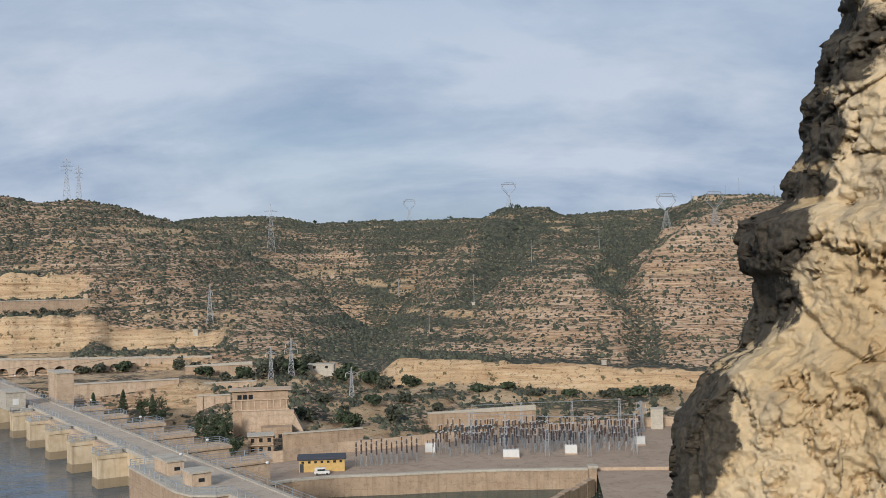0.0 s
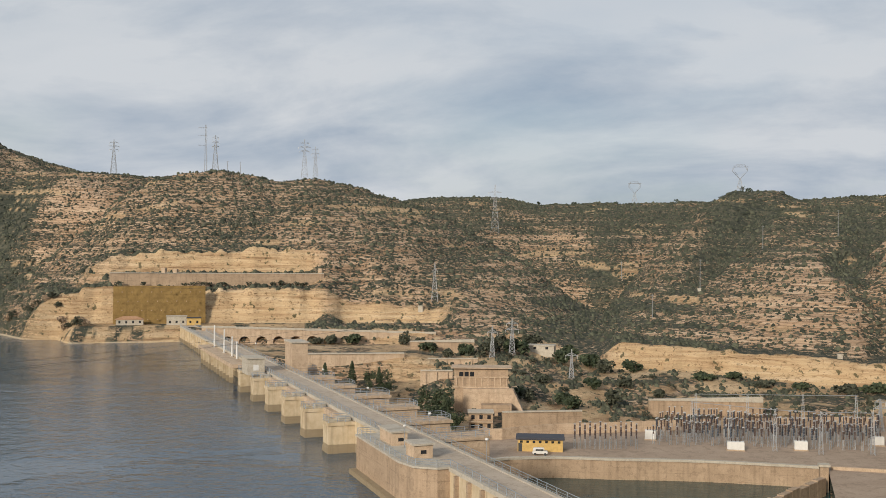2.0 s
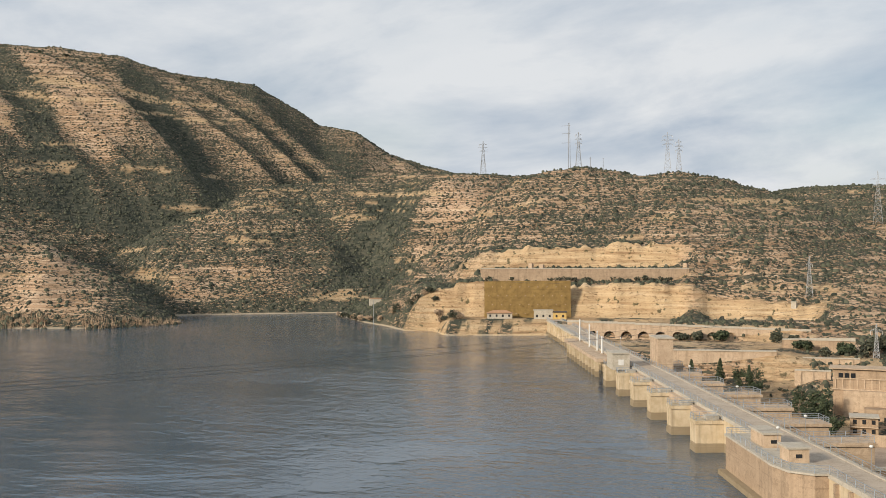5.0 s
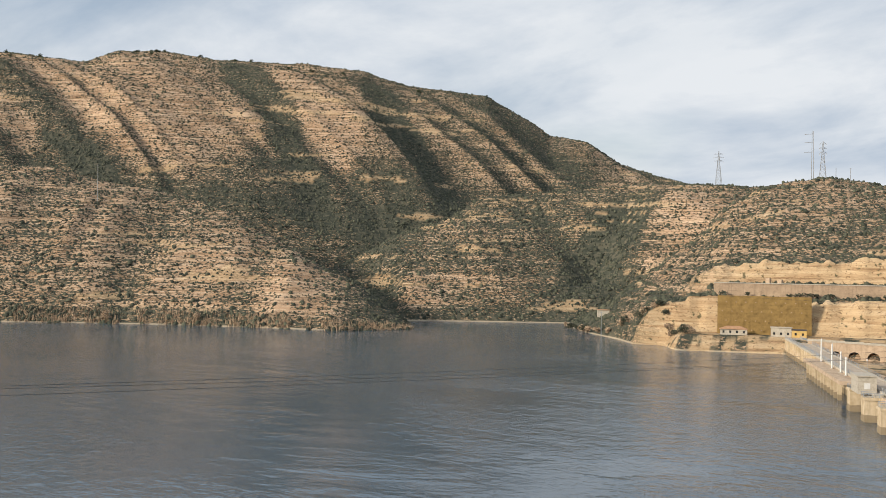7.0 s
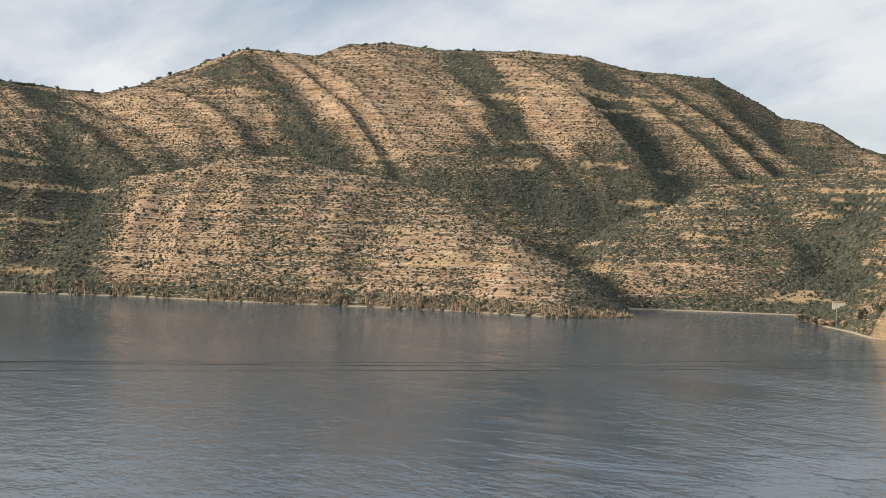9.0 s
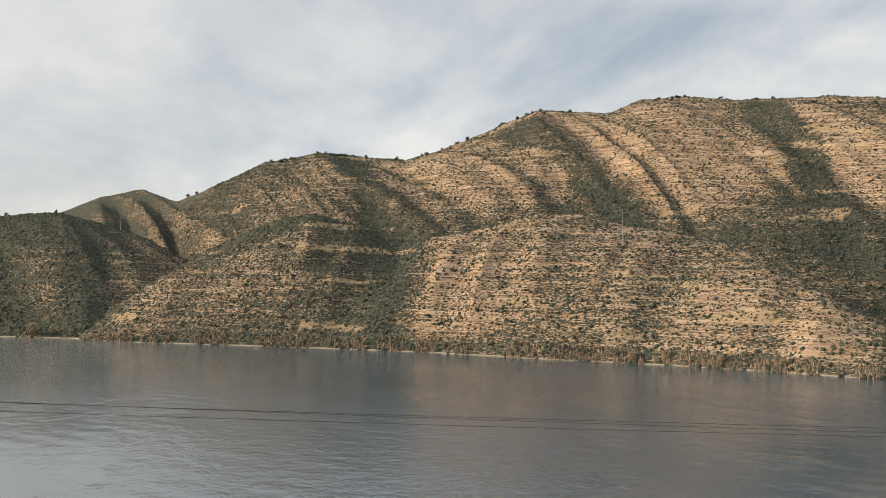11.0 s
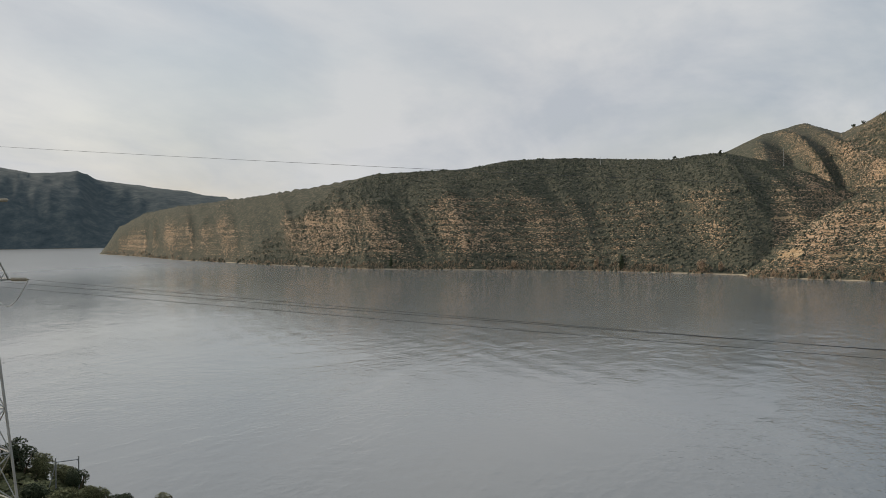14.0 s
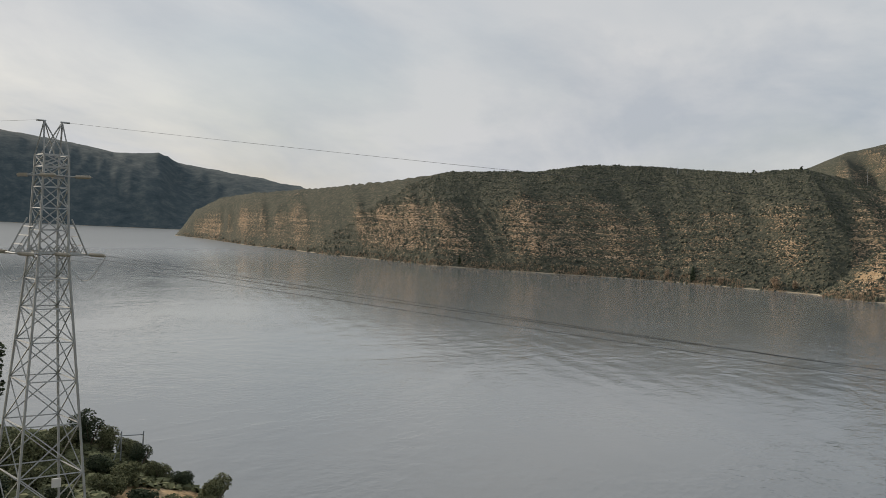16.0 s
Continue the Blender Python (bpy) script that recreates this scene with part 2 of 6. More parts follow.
def make_water_material(name, deep, pale, ripple, rough, calm):
    m, nd, ln, b = material(name, rough, 0, 0.5)
    p = place_of(nd, ln)
    b.inputs["IOR"].default_value = 1.33
    mud = noise_node(nd, ln, p, 0.006, 3)
    body = ramp(nd, ln, mud, (0.3, deep), (0.7, tuple(v * 1.35 for v in deep)))
    w1 = noise_node(nd, ln, place_of(nd, ln, (0.55, 0.9, 1)), 0.62, 3, 0.6)
    w2 = noise_node(nd, ln, p, 0.14, 3, 0.5)
    patch = ramp(nd, ln, noise_node(nd, ln, place_of(nd, ln, (0.006, 0.013, 1)), 1.0, 5, 0.65, 0.9), (0.42, calm), (0.56, 1.0))
    sx = nd.new("ShaderNodeSeparateXYZ"); ln.new(p, sx.inputs[0])
    lee = nd.new("ShaderNodeMapRange"); lee.interpolation_type = "SMOOTHSTEP"
    for k, v in (("From Min", -260), ("From Max", 210), ("To Min", 0.15), ("To Max", 0.62)):
        lee.inputs[k].default_value = v
    ln.new(sx.outputs[1], lee.inputs["Value"])
    # base colour pales up the valley, painting in the bright sky's reflection
    sheen_range = nd.new("ShaderNodeMapRange"); sheen_range.interpolation_type = "SMOOTHSTEP"
    for k, v in (("From Min", 130), ("From Max", -90), ("To Min", 0.0), ("To Max", 0.9)):
        sheen_range.inputs[k].default_value = v
    ln.new(sx.outputs[1], sheen_range.inputs["Value"])
    sky_sheen = sheen_range.outputs[0]
    ln.new(mixed(nd, ln, sky_sheen, body, pale), b.inputs["Base Color"])
    # long low wave rows rolling in from up the valley
    wv = nd.new("ShaderNodeTexWave"); wv.inputs["Scale"].default_value = 0.026; wv.inputs["Distortion"].default_value = 1.4
    wv.inputs["Detail"].default_value = 2; wv.inputs["Detail Scale"].default_value = 0.6
    mp = nd.new("ShaderNodeMapping"); mp.inputs["Rotation"].default_value = (0, 0, radians(52))
    ln.new(p, mp.inputs[0]); ln.new(mp.outputs[0], wv.inputs["Vector"])
    rows = maths(nd, ln, "MULTIPLY", wv.outputs["Fac"], ramp(nd, ln, noise_node(nd, ln, p, 0.012, 3, 0.6), (0.45, 0.0), (0.62, 0.32)))
    # the open reach up the valley lies in the wind
    reach = nd.new("ShaderNodeMapRange"); reach.interpolation_type = "SMOOTHSTEP"
    for k, v in (("From Min", -420), ("From Max", -1000), ("To Max", 1.0)):
        reach.inputs[k].default_value = v
    ln.new(sx.outputs[1], reach.inputs["Value"])
    h = maths(nd, ln, "MULTIPLY", maths(nd, ln, "ADD", maths(nd, ln, "MULTIPLY", w1, 1.25), maths(nd, ln, "MULTIPLY", w2, 1.6)), maths(nd, ln, "MAXIMUM", maths(nd, ln, "MULTIPLY", patch, lee.outputs[0]), maths(nd, ln, "MULTIPLY", reach.outputs[0], 0.25)))
    h = maths(nd, ln, "ADD", h, maths(nd, ln, "MULTIPLY", rows, maths(nd, ln, "SUBTRACT", 1.0, lee.outputs[0])))
    ln.new(maths(nd, ln, "ADD", maths(nd, ln, "MULTIPLY", reach.outputs[0], 0.26), rough), b.inputs["Roughness"])
    bumped(nd, ln, b, h, ripple, 0.35)
    return m

HILL = make_hill_material()
WATER = make_water_material("reservoir_water", (0.050, 0.076, 0.102), (0.185, 0.198, 0.202), 0.9, 0.10, 0.3)
POOL = make_water_material("tailrace_water", (0.014, 0.046, 0.046), (0.014, 0.046, 0.046), 0.25, 0.08, 0.4)
CONCRETE = weathered("weathered_concrete", (0.57, 0.445, 0.325), (0.42, 0.315, 0.22), 0.35, 0.9, 0.02, 0.4)
STAINED = weathered("stained_concrete", (0.46, 0.345, 0.24), (0.32, 0.235, 0.16), 0.3, 0.9, 0.03, 0.45)
ROAD = weathered("dusty_road", (0.49, 0.415, 0.335), (0.39, 0.325, 0.255), 0.25, 0.95, 0.01)
PALE = weathered("pale_concrete", (0.52, 0.475, 0.40), (0.42, 0.38, 0.31), 0.5, 0.85, 0.01, 0.2)
STEEL = painted("galvanised_steel", (0.42, 0.44, 0.46), 0.5, 0.6)
RAIL = painted("grey_railing_paint", (0.30, 0.34, 0.38), 0.55, 0.3)
DARKSTEEL = painted("dark_steel", (0.07, 0.075, 0.08), 0.6, 0.4)

def make_pier_concrete():
    """Concrete of the upstream side, dark with old water marks near the waterline."""
    m, nd, ln, b = material("waterside_concrete", 0.9, 0, 0.25)
    p = place_of(nd, ln)
    g = nd.new("ShaderNodeSeparateXYZ"); ln.new(p, g.inputs[0])
    big = noise_node(nd, ln, p, 0.4, 5, 0.6)
    col = ramp(nd, ln, big, (0.32, (0.43, 0.335, 0.21)), (0.68, (0.60, 0.50, 0.355)))
    st = noise_node(nd, ln, place_of(nd, ln, (0.9, 0.9, 0.06)), 0.9, 4, 0.6)
    col = mixed(nd, ln, ramp(nd, ln, st, (0.50, 0.0), (0.72, 0.5)), col, (0.16, 0.115, 0.07))
    edge = maths(nd, ln, "ADD", g.outputs[2], maths(nd, ln, "MULTIPLY", big, -0.7))
    col = mixed(nd, ln, ramp(nd, ln, maths(nd, ln, "MULTIPLY", edge, 0.25), (0.34, 0.8), (0.37, 0.0)), col, (0.21, 0.165, 0.105))
    fine = noise_node(nd, ln, p, 6, 4, 0.6)
    ln.new(col, b.inputs["Base Color"])
    bumped(nd, ln, b, fine, 0.5, 0.03)
    return m

def make_foliage(name, dark, light, dry=0.0):
    m, nd, ln, b = material(name, 0.85, 0, 0.15)
    g = nd.new("ShaderNodeNewGeometry")
    ln.new(ramp(nd, ln, g.outputs["Random Per Island"], (0.0, dark), (0.75, light), (1.0, tuple(v * 1.3 for v in light))), b.inputs["Base Color"])
    return m

WATERSIDE = make_pier_concrete()
OCHRE = painted("ochre_plaster", (0.60, 0.41, 0.15), 0.85)
SLATE = painted("dark_slate_roof", (0.055, 0.06, 0.075), 0.7)
TILE = weathered("clay_tile_roof", (0.46, 0.28, 0.16), (0.34, 0.2, 0.12), 1.0)
WHITE = painted("white_paint", (0.66, 0.66, 0.64), 0.6, 0, 0.06)
GLASS = painted("dark_window_glass", (0.025, 0.028, 0.032), 0.15)
GRAVEL = weathered("grey_gravel", (0.42, 0.33, 0.25), (0.31, 0.235, 0.175), 0.12, 0.97, 0.02)
CERAMIC = painted("brown_insulator_glaze", (0.085, 0.055, 0.045), 0.35)
BLUEGREY = painted("blue_grey_gear", (0.065, 0.08, 0.105), 0.5, 0.2)
MESH = weathered("golden_rockfall_netting", (0.28, 0.185, 0.066), (0.20, 0.13, 0.048), 0.25, 0.9, 0.05, 0.25)
PINE = make_foliage("pine_needles", (0.026, 0.038, 0.024), (0.066, 0.082, 0.046))
SCRUB = make_foliage("scrub_leaves", (0.034, 0.041, 0.031), (0.085, 0.089, 0.061))
REED = make_foliage("dry_reed_stems", (0.20, 0.145, 0.10), (0.46, 0.345, 0.235))
BARK = weathered("grey_bark", (0.22, 0.17, 0.12), (0.13, 0.10, 0.07), 3.0)
BROADLEAF = make_foliage("bank_leaves", (0.060, 0.068, 0.036), (0.175, 0.180, 0.095))

# ---- building helpers ----
def mesh_of(name, verts, faces, mat, smooth=False):
    me = bpy.data.meshes.new(name)
    me.from_pydata(verts, [], faces)
    if mat:
        me.materials.append(mat)
    if smooth:
        me.polygons.foreach_set("use_smooth", [True] * len(me.polygons))
    me.update()
    return me

def part(name, bm, mat, parent=None, label="", smooth=False):
    me = bpy.data.meshes.new(name)
    bm.to_mesh(me)
    bm.free()
    me.materials.append(mat)
    if smooth:
        me.polygons.foreach_set("use_smooth", [True] * len(me.polygons))
    ob = new(name, me)
    ob.parent = parent
    return tagged(ob, label)

def thing(name, m, label, category, group="", kind=""):
    ob = new(name)
    ob.matrix_basis = m
    return tagged(ob, label, category, group, kind)

def box(bm, lo, hi, bevel=0.0, m=None):
    lo, hi = Vector(lo), Vector(hi)
    c, s = (lo + hi) / 2, hi - lo
    t = Matrix.Translation(c) @ Matrix.Diagonal((*s, 1))
    made = bmesh.ops.create_cube(bm, size=1, matrix=(m or Matrix()) @ t)["verts"]
    if bevel:
        edges = {e for v in made for e in v.link_edges}
        bmesh.ops.bevel(bm, geom=list(edges), offset=bevel, segments=2, affect="EDGES")

def rod(bm, a, b, r, sides=6, r2=None):
    a, b = Vector(a), Vector(b)
    d = b - a
    m = Matrix.Translation((a + b) / 2) @ d.to_track_quat("Z", "Y").to_matrix().to_4x4()
    bmesh.ops.create_cone(bm, cap_ends=True, segments=sides, radius1=r, radius2=r if r2 is None else r2, depth=d.length, matrix=m)

def prism(bm, outline, z0, z1):
    lo = [bm.verts.new((x, y, z0)) for x, y in outline]
    hi = [bm.verts.new((x, y, z1)) for x, y in outline]
    n = len(lo)
    bm.faces.new(hi)
    bm.faces.new(lo[::-1])
    for i in range(n):
        bm.faces.new((lo[i], lo[(i + 1) % n], hi[(i + 1) % n], hi[i]))
    bmesh.ops.recalc_face_normals(bm, faces=bm.faces)

# ---- the land: one sheet, laid out on rings round the stand ----
def lattice(seed):
    return np.random.RandomState(seed).rand(256, 256)

LATT = [lattice(i) for i in range(4)]
def smooth_noise(x, y, seed=0, octaves=3, rough=0.5):
    out, amp, tot = np.zeros(np.broadcast(x, y).shape), 1.0, 0.0
    for o in range(octaves):
        tab = LATT[(seed + o) % 4]
        xs, ys = x * 2 ** o + 17.3 * seed + o * 5.1, y * 2 ** o + 9.7 * seed
        xi, yi = np.floor(xs).astype(int), np.floor(ys).astype(int)
        u, v = xs - xi, ys - yi
        u, v = u * u * (3 - 2 * u), v * v * (3 - 2 * v)
        g = lambda i, j: tab[(xi + i) % 256, (yi + j) % 256]
        out = out + amp * ((g(0, 0) * (1 - u) + g(1, 0) * u) * (1 - v) + (g(0, 1) * (1 - u) + g(1, 1) * u) * v)
        tot += amp
        amp *= rough
    return out / tot

def step01(x, a, b):
    t = np.clip((x - a) / (b - a), 0, 1)
    return t * t * (3 - 2 * t)

def along(az, table, k):
    t = np.array(table, float)
    return np.interp(az, t[:, 0], t[:, k])

# crests: heading, distance, height of the skyline in degrees over the eye
FRONT = [(-40, 800, 3.90), (-19, 800, 3.76), (-16.8, 800, 3.95), (-14.2, 810, 4.04), (-12, 800, 3.24), (-10, 790, 2.53), (-8, 790, 2.72), (-5.6, 800, 3.61), (-3.4, 800, 3.71), (-1.5, 760, 2.60), (0.5, 700, 0.79), (2.5, 600, -2.02), (3.5, 570, -3.02), (5, 590, -2.43), (7, 640, -0.74), (9.5, 680, 0.75), (12, 720, 2.14), (14.9, 740, 3.13), (17.2, 750, 3.82), (19.5, 740, 4.31), (21.7, 730, 4.19), (24.4, 720, 4.68), (27.6, 710, 4.36), (30, 690, 3.05), (31.4, 670, 1.44), (34.4, 650, -0.87), (36.5, 650, -2.48), (39, 690, -3.79), (46.5, 620, -3.93), (47.8, 620, -3.04), (49.8, 650, -1.45), (52.3, 680, -0.26), (54.1, 710, 0.83), (56.6, 760, 2.41), (59.5, 800, 3.30), (64, 830, 3.98), (66, 840, 4.47), (68.7, 850, 4.56), (70.2, 860, 4.05), (72.4, 870, 3.54), (76.5, 880, 2.72), (79, 890, 3.81), (81.4, 900, 4.40), (84, 920, 3.59), (87, 920, 2.08), (89.7, 910, 0.37), (92, 900, -1.24), (93.6, 890, -2.64), (95, 900, -3.75), (160, 900, -4.26)]
MIDDLE = [(-40, 950, 2.80), (-14, 950, 3.04), (-12, 950, 3.34), (-8.1, 950, 3.22), (-5, 950, 3.01), (0, 950, 3.09), (5, 960, 2.97), (7, 960, 2.96), (10.1, 960, 3.35), (12.5, 960, 3.34), (15, 960, 3.03), (20, 960, 3.40), (24, 900, 4.08), (30, 880, 4.35), (34, 880, 4.43), (38.5, 870, 3.91), (43.2, 850, 3.48), (45, 830, 2.37), (47.9, 810, 1.26), (49.8, 800, 0.25), (52, 800, -0.66), (56, 820, -2.08), (60, 900, -3.10), (84, 1000, -1.21), (87, 1040, 0.98), (90, 1080, 2.77), (94.3, 1120, 3.96), (97.2, 1150, 3.65), (100, 1200, 3.74), (104.3, 1230, 3.83), (106.4, 1230, 3.73), (108.8, 1230, 3.32), (113.3, 1280, 3.11), (116, 1340, 2.61), (118.4, 1420, 2.21), (122, 1600, 1.70), (124, 1700, 1.45), (126, 1850, 1.05), (127.3, 1960, 0.30), (128.2, 2020, -1.00), (130, 2050, -2.80), (160, 2050, -3.26)]
BACK = [(-40, 1300, 1.30), (24, 1300, 2.08), (30, 1250, 3.95), (33.3, 1250, 4.74), (35.4, 1250, 5.42), (37.3, 1250, 6.61), (39.4, 1250, 7.00), (40.4, 1250, 7.70), (42.9, 1250, 9.08), (47.4, 1240, 9.66), (50, 1230, 10.35), (53.6, 1220, 10.63), (58, 1220, 10.61), (61, 1220, 10.89), (62.9, 1220, 10.78), (64.6, 1220, 10.08), (67.1, 1220, 10.16), (68.7, 1210, 10.26), (71.5, 1220, 9.04), (74, 1230, 8.03), (76, 1240, 7.42), (81, 1250, 7.70), (83.8, 1260, 7.09), (86.2, 1280, 5.88), (88.5, 1450, 4.78), (90.3, 1600, 5.37), (92.4, 1600, 4.86), (94.4, 1600, 3.96), (98, 1600, 2.25), (110, 1700, -0.28), (117, 2000, -0.29), (120, 3300, 1.50), (122.3, 3400, 2.00), (125.9, 3500, 2.50), (128.3, 3500, 2.80), (129.3, 3400, 3.30), (131.7, 3400, 3.20), (134, 3400, 3.60), (136.6, 3400, 3.90), (139.6, 3400, 4.10), (150, 3400, 4.12), (160, 3400, 3.24)]
# feet: heading, distance, height
FRONT_FOOT = [(-40, 428, -9), (-12, 430, -9), (-1, 431, -7.5), (3.5, 440, -5), (6, 465, 1), (8, 470, 4), (14, 470, 6), (22, 485, 7), (25, 490, 5), (26.5, 482, -2), (31, 488, -2), (34, 520, -1), (37, 575, -1), (39.5, 660, -1),
              (45, 640, -1), (46.7, 584, -1), (51, 564, -1), (60, 610, -1), (68, 645, -1), (75, 700, -1), (83, 748, -1), (91, 810, -1), (94, 850, -1), (98, 900, -1), (160, 900, -1)]
MIDDLE_FOOT = [(-40, 700, 20), (24, 700, 30), (34, 680, 0), (38, 672, -1), (47, 665, -1), (56, 720, 0), (80, 840, 0), (93, 862, -1), (97, 900, -1), (102, 960, -1), (108, 990, -1), (114, 1040, -1), (120, 1230, -1), (124.5, 1500, -1), (128, 1950, -1), (160, 1950, -1)]
BACK_FOOT = [(-40, 950, 30), (30, 950, 40), (40, 900, 45), (56, 870, 70), (80, 900, 60), (88, 1000, 40), (97, 1300, 30), (118, 1800, -1), (122, 2750, -1), (160, 2700, -1)]
DAM_D, DAM_N = Vector((0.555, -0.832, 0)), Vector((0.832, 0.555, 0))   # along the crest towards the camera; downstream

def layer(az, r, crest, foot, gully, seed, shear=0.35, wide=150):
    rc, ec = along(az, crest, 1), along(az, crest, 2)
    rf, zf = along(az, foot, 1), along(az, foot, 2)
    zc = EYE + rc * np.tan(np.radians(ec))
    t = (r - rf) / np.maximum(rc - rf, 10)
    lane = np.radians(az) * rf + (r - rf) * shear
    wob = smooth_noise(lane / 300, r / 500, seed, 2) * 0.9
    big = 1 - np.abs(2 * smooth_noise(lane / wide + wob, r / 900 + wob * 0.3, seed + 1, 1) - 1) * 1.5
    small = 1 - np.abs(2 * smooth_noise(lane / (wide * 0.34) + wob * 2, r / 420, seed + 2, 2) - 1) * 1.5
    ridge = 0.7 * big + 0.3 * small
    tc = np.clip(t, 0, 1)
    t2 = t + gully * (ridge - 0.35) * tc * (1 - tc) * 1.6
    up = np.clip(t2, 0, 1)
    shape = 0.62 * up + 0.38 * np.sin(up * np.pi / 2)
    z = zf + (zc - zf) * shape
    z = np.where(t < 0, zf + (r - rf) * 0.75, z)
    z = np.where(t > 1, zc - (t - 1) * (rc - rf) * 0.22, z)
    return z, ridge * step01(tc, 0.02, 0.15)

# ravines: heading and distance of the mouth, of the head, depth, half-width at the head
RAVINES = [(37.6, 720, 34.0, 860, 7, 38), (-9.0, 620, -13.0, 780, 9, 26), (-11.6, 445, -9.0, 640, 7, 20), (-1.6, 585, -5.6, 770, 9, 26),
           (63.0, 900, 71.0, 1190, 3, 34), (52.0, 890, 57.5, 1190, 3, 36), (44.5, 900, 50.0, 1200, 3, 34), (76.5, 900, 80.0, 1200, 3, 30)]
CLIFFS = [(-22, 4.2, 431, -10, -6, -5.5, 5, 6), (11.2, 19.5, 513, 5, 7, 10, 17, 7), (18, 37, 512, 7, 7, 22, 24.5, 7), (18.3, 31, 536, 24.5, 24.5, 30.5, 30.5, 2),
          (18.4, 33.5, 559, 31, 31, 44, 40, 6)]

def land_height(az, r):
    x, y = -np.sin(np.radians(az)) * r, np.cos(np.radians(az)) * r
    off = x * DAM_N.x + y * DAM_N.y
    a, ga = layer(az, r, FRONT, FRONT_FOOT, 0.5, 1)
    b, gb = layer(az, r, MIDDLE, MIDDLE_FOOT, 0.62 - 0.25 * step01(az, 92, 98) - 0.12 * step01(az, 110, 119), 2, -0.45, 140)
    c, gc = layer(az, r, BACK, BACK_FOOT, 0.5, 3, -0.5, 120)
    z = np.maximum(np.maximum(a, b), c)
    gully = np.where(z == a, ga, np.where(z == b, gb, gc))
    for a0, r0, a1, r1, deep, half in RAVINES:
        f = np.clip((r - r0) / (r1 - r0), -0.1, 1.1)
        side = np.abs(np.radians(az - a0 - (a1 - a0) * f + (smooth_noise(r / 40, 0 * az, 1, 2) - 0.5) * 1.2) * r)
        cut = np.maximum(0, 1 - side / (half * (0.5 + 0.5 * np.clip(f, 0, 1)))) * step01(r, r0 - 30, r0 + 30) * (1 - step01(r, r1 - 50, r1 + 20))
        z = z - deep * cut
        gully = gully - 0.9 * step01(cut, 0.0, 0.5)
    # strata: shelves of hard beds
    bed = 7.5
    ph = z / bed + 0.35 * smooth_noise(x / 90, y / 90, 2, 2)
    fr = ph - np.floor(ph)
    hill = step01(z, 3, 12)
    z = z + hill * bed * 0.28 * (step01(fr, 0.55, 0.95) - fr) * step01(smooth_noise(x / 160, y / 160, 3, 2), 0.3, 0.6)
    z = z + hill * (smooth_noise(x / 28, y / 28, 1, 3) - 0.5) * 4.0
    bare = np.zeros_like(z)
    for a0, a1, r0, z0, z0b, z1, z1b, run in CLIFFS:
        lean = np.clip((az - a0) / (a1 - a0), 0, 1)
        z0, z1 = z0 + (z0b - z0) * lean, z1 + (z1b - z1) * lean + (smooth_noise(az * 1.9 + 0 * r, 0 * r, 1, 4) - 0.5) * (z1 - z0) * 0.55 * (r0 != 536)
        tail = 5.5 if a1 > 33 else 1.8
        w = step01(az, a0, a0 + 1.8) * (1 - step01(az, a1 - tail, a1))
        rr = r - r0 - (smooth_noise(az * 1.1 + 0 * r, 0 * r, 2, 4) - 0.5) * 7
        low = np.minimum(z, z0 + np.maximum(rr, -30) * 0.05)
        flat = np.where(rr < 0, low, np.where(rr < run, z0 + (z1 - z0) * np.clip(rr / run, 0, 1), np.maximum(np.minimum(z, z1 + (rr - run) * 0.55), z1)))
        near = (rr > -30) & (rr < run + 60)
        z = np.where(near, z * (1 - w) + flat * w, z)
        bare = np.maximum(bare, w * ((rr > -3) & (rr < run + 3)))
    # valley floor below the dam, and the bed of the reservoir above it
    wall = along(az, YARD_EDGE, 1)
    down = np.where(r < wall + 0.5, -26.0, YARD_Z - 0.25)
    rise = along(az, FRONT_FOOT, 2)
    rf = along(az, FRONT_FOOT, 1)
    back = along(az, YARD_BACK, 1)
    slope = YARD_Z - 0.25 + (rise - YARD_Z) * np.clip((r - back) / np.maximum(rf - back, 5), 0, 1)
    slope = slope + (smooth_noise(x / 22, y / 22, 0, 3) - 0.5) * 5 * step01(r - back, 4, 25) * (az < 27)
    down = np.where(r > back, slope, down)
    bank = np.interp(r, [240, 300, 387, 391, 457, 461, 490], [-13, -10, -6.5, 2.0, 1.0, 7.2, 7.5]) + (smooth_noise(x / 14, y / 14, 0, 3) - 0.5) * 3 * step01(388 - r, 0, 10)
    wb = step01(az, 12, 14)
    down = np.where(r > 240, down * (1 - wb) + bank * wb, down)
    floor = np.where(off > 61, np.where(r < rf + 5, down, -12.0), -12.0)
    z = np.where(z < floor, floor, np.where((off > 61) & (r < rf), floor, z))
    # the made ground at the far end of the dam, with its rubble bank
    wp = step01(az, 20, 21) * (1 - step01(az, 32, 33.5))
    shelf = np.interp(r, [478, 484, 493, 494], [-12, -1, 6.2, 7.0]) + (smooth_noise(x / 5, y / 5, 1, 3) - 0.5) * 2.5 * step01(r, 480, 484) * (1 - step01(r, 490, 493))
    z = np.where((r > 478) & (r < 512) & (az > 20), z * (1 - wp) + shelf * wp, z)
    # the camera's own hill
    n1 = smooth_noise(x / 9, y / 9, 1, 3) - 0.5
    lip = along(az, NEAR_LIP, 1)
    drop = along(az, NEAR_LIP, 2)
    own = EYE - 1.6 - np.maximum(r - lip, 0) * drop - np.minimum(r, lip) * 0.03 + n1 * np.clip(r / 10, 0, 1) * 3
    top = along(az, SPUR, 2)
    sr = along(az, SPUR, 1)
    spur = np.where(r < sr, np.minimum(top, own + 500 * (r > 45)), top - (r - sr) * 1.1) + n1 * 2.2
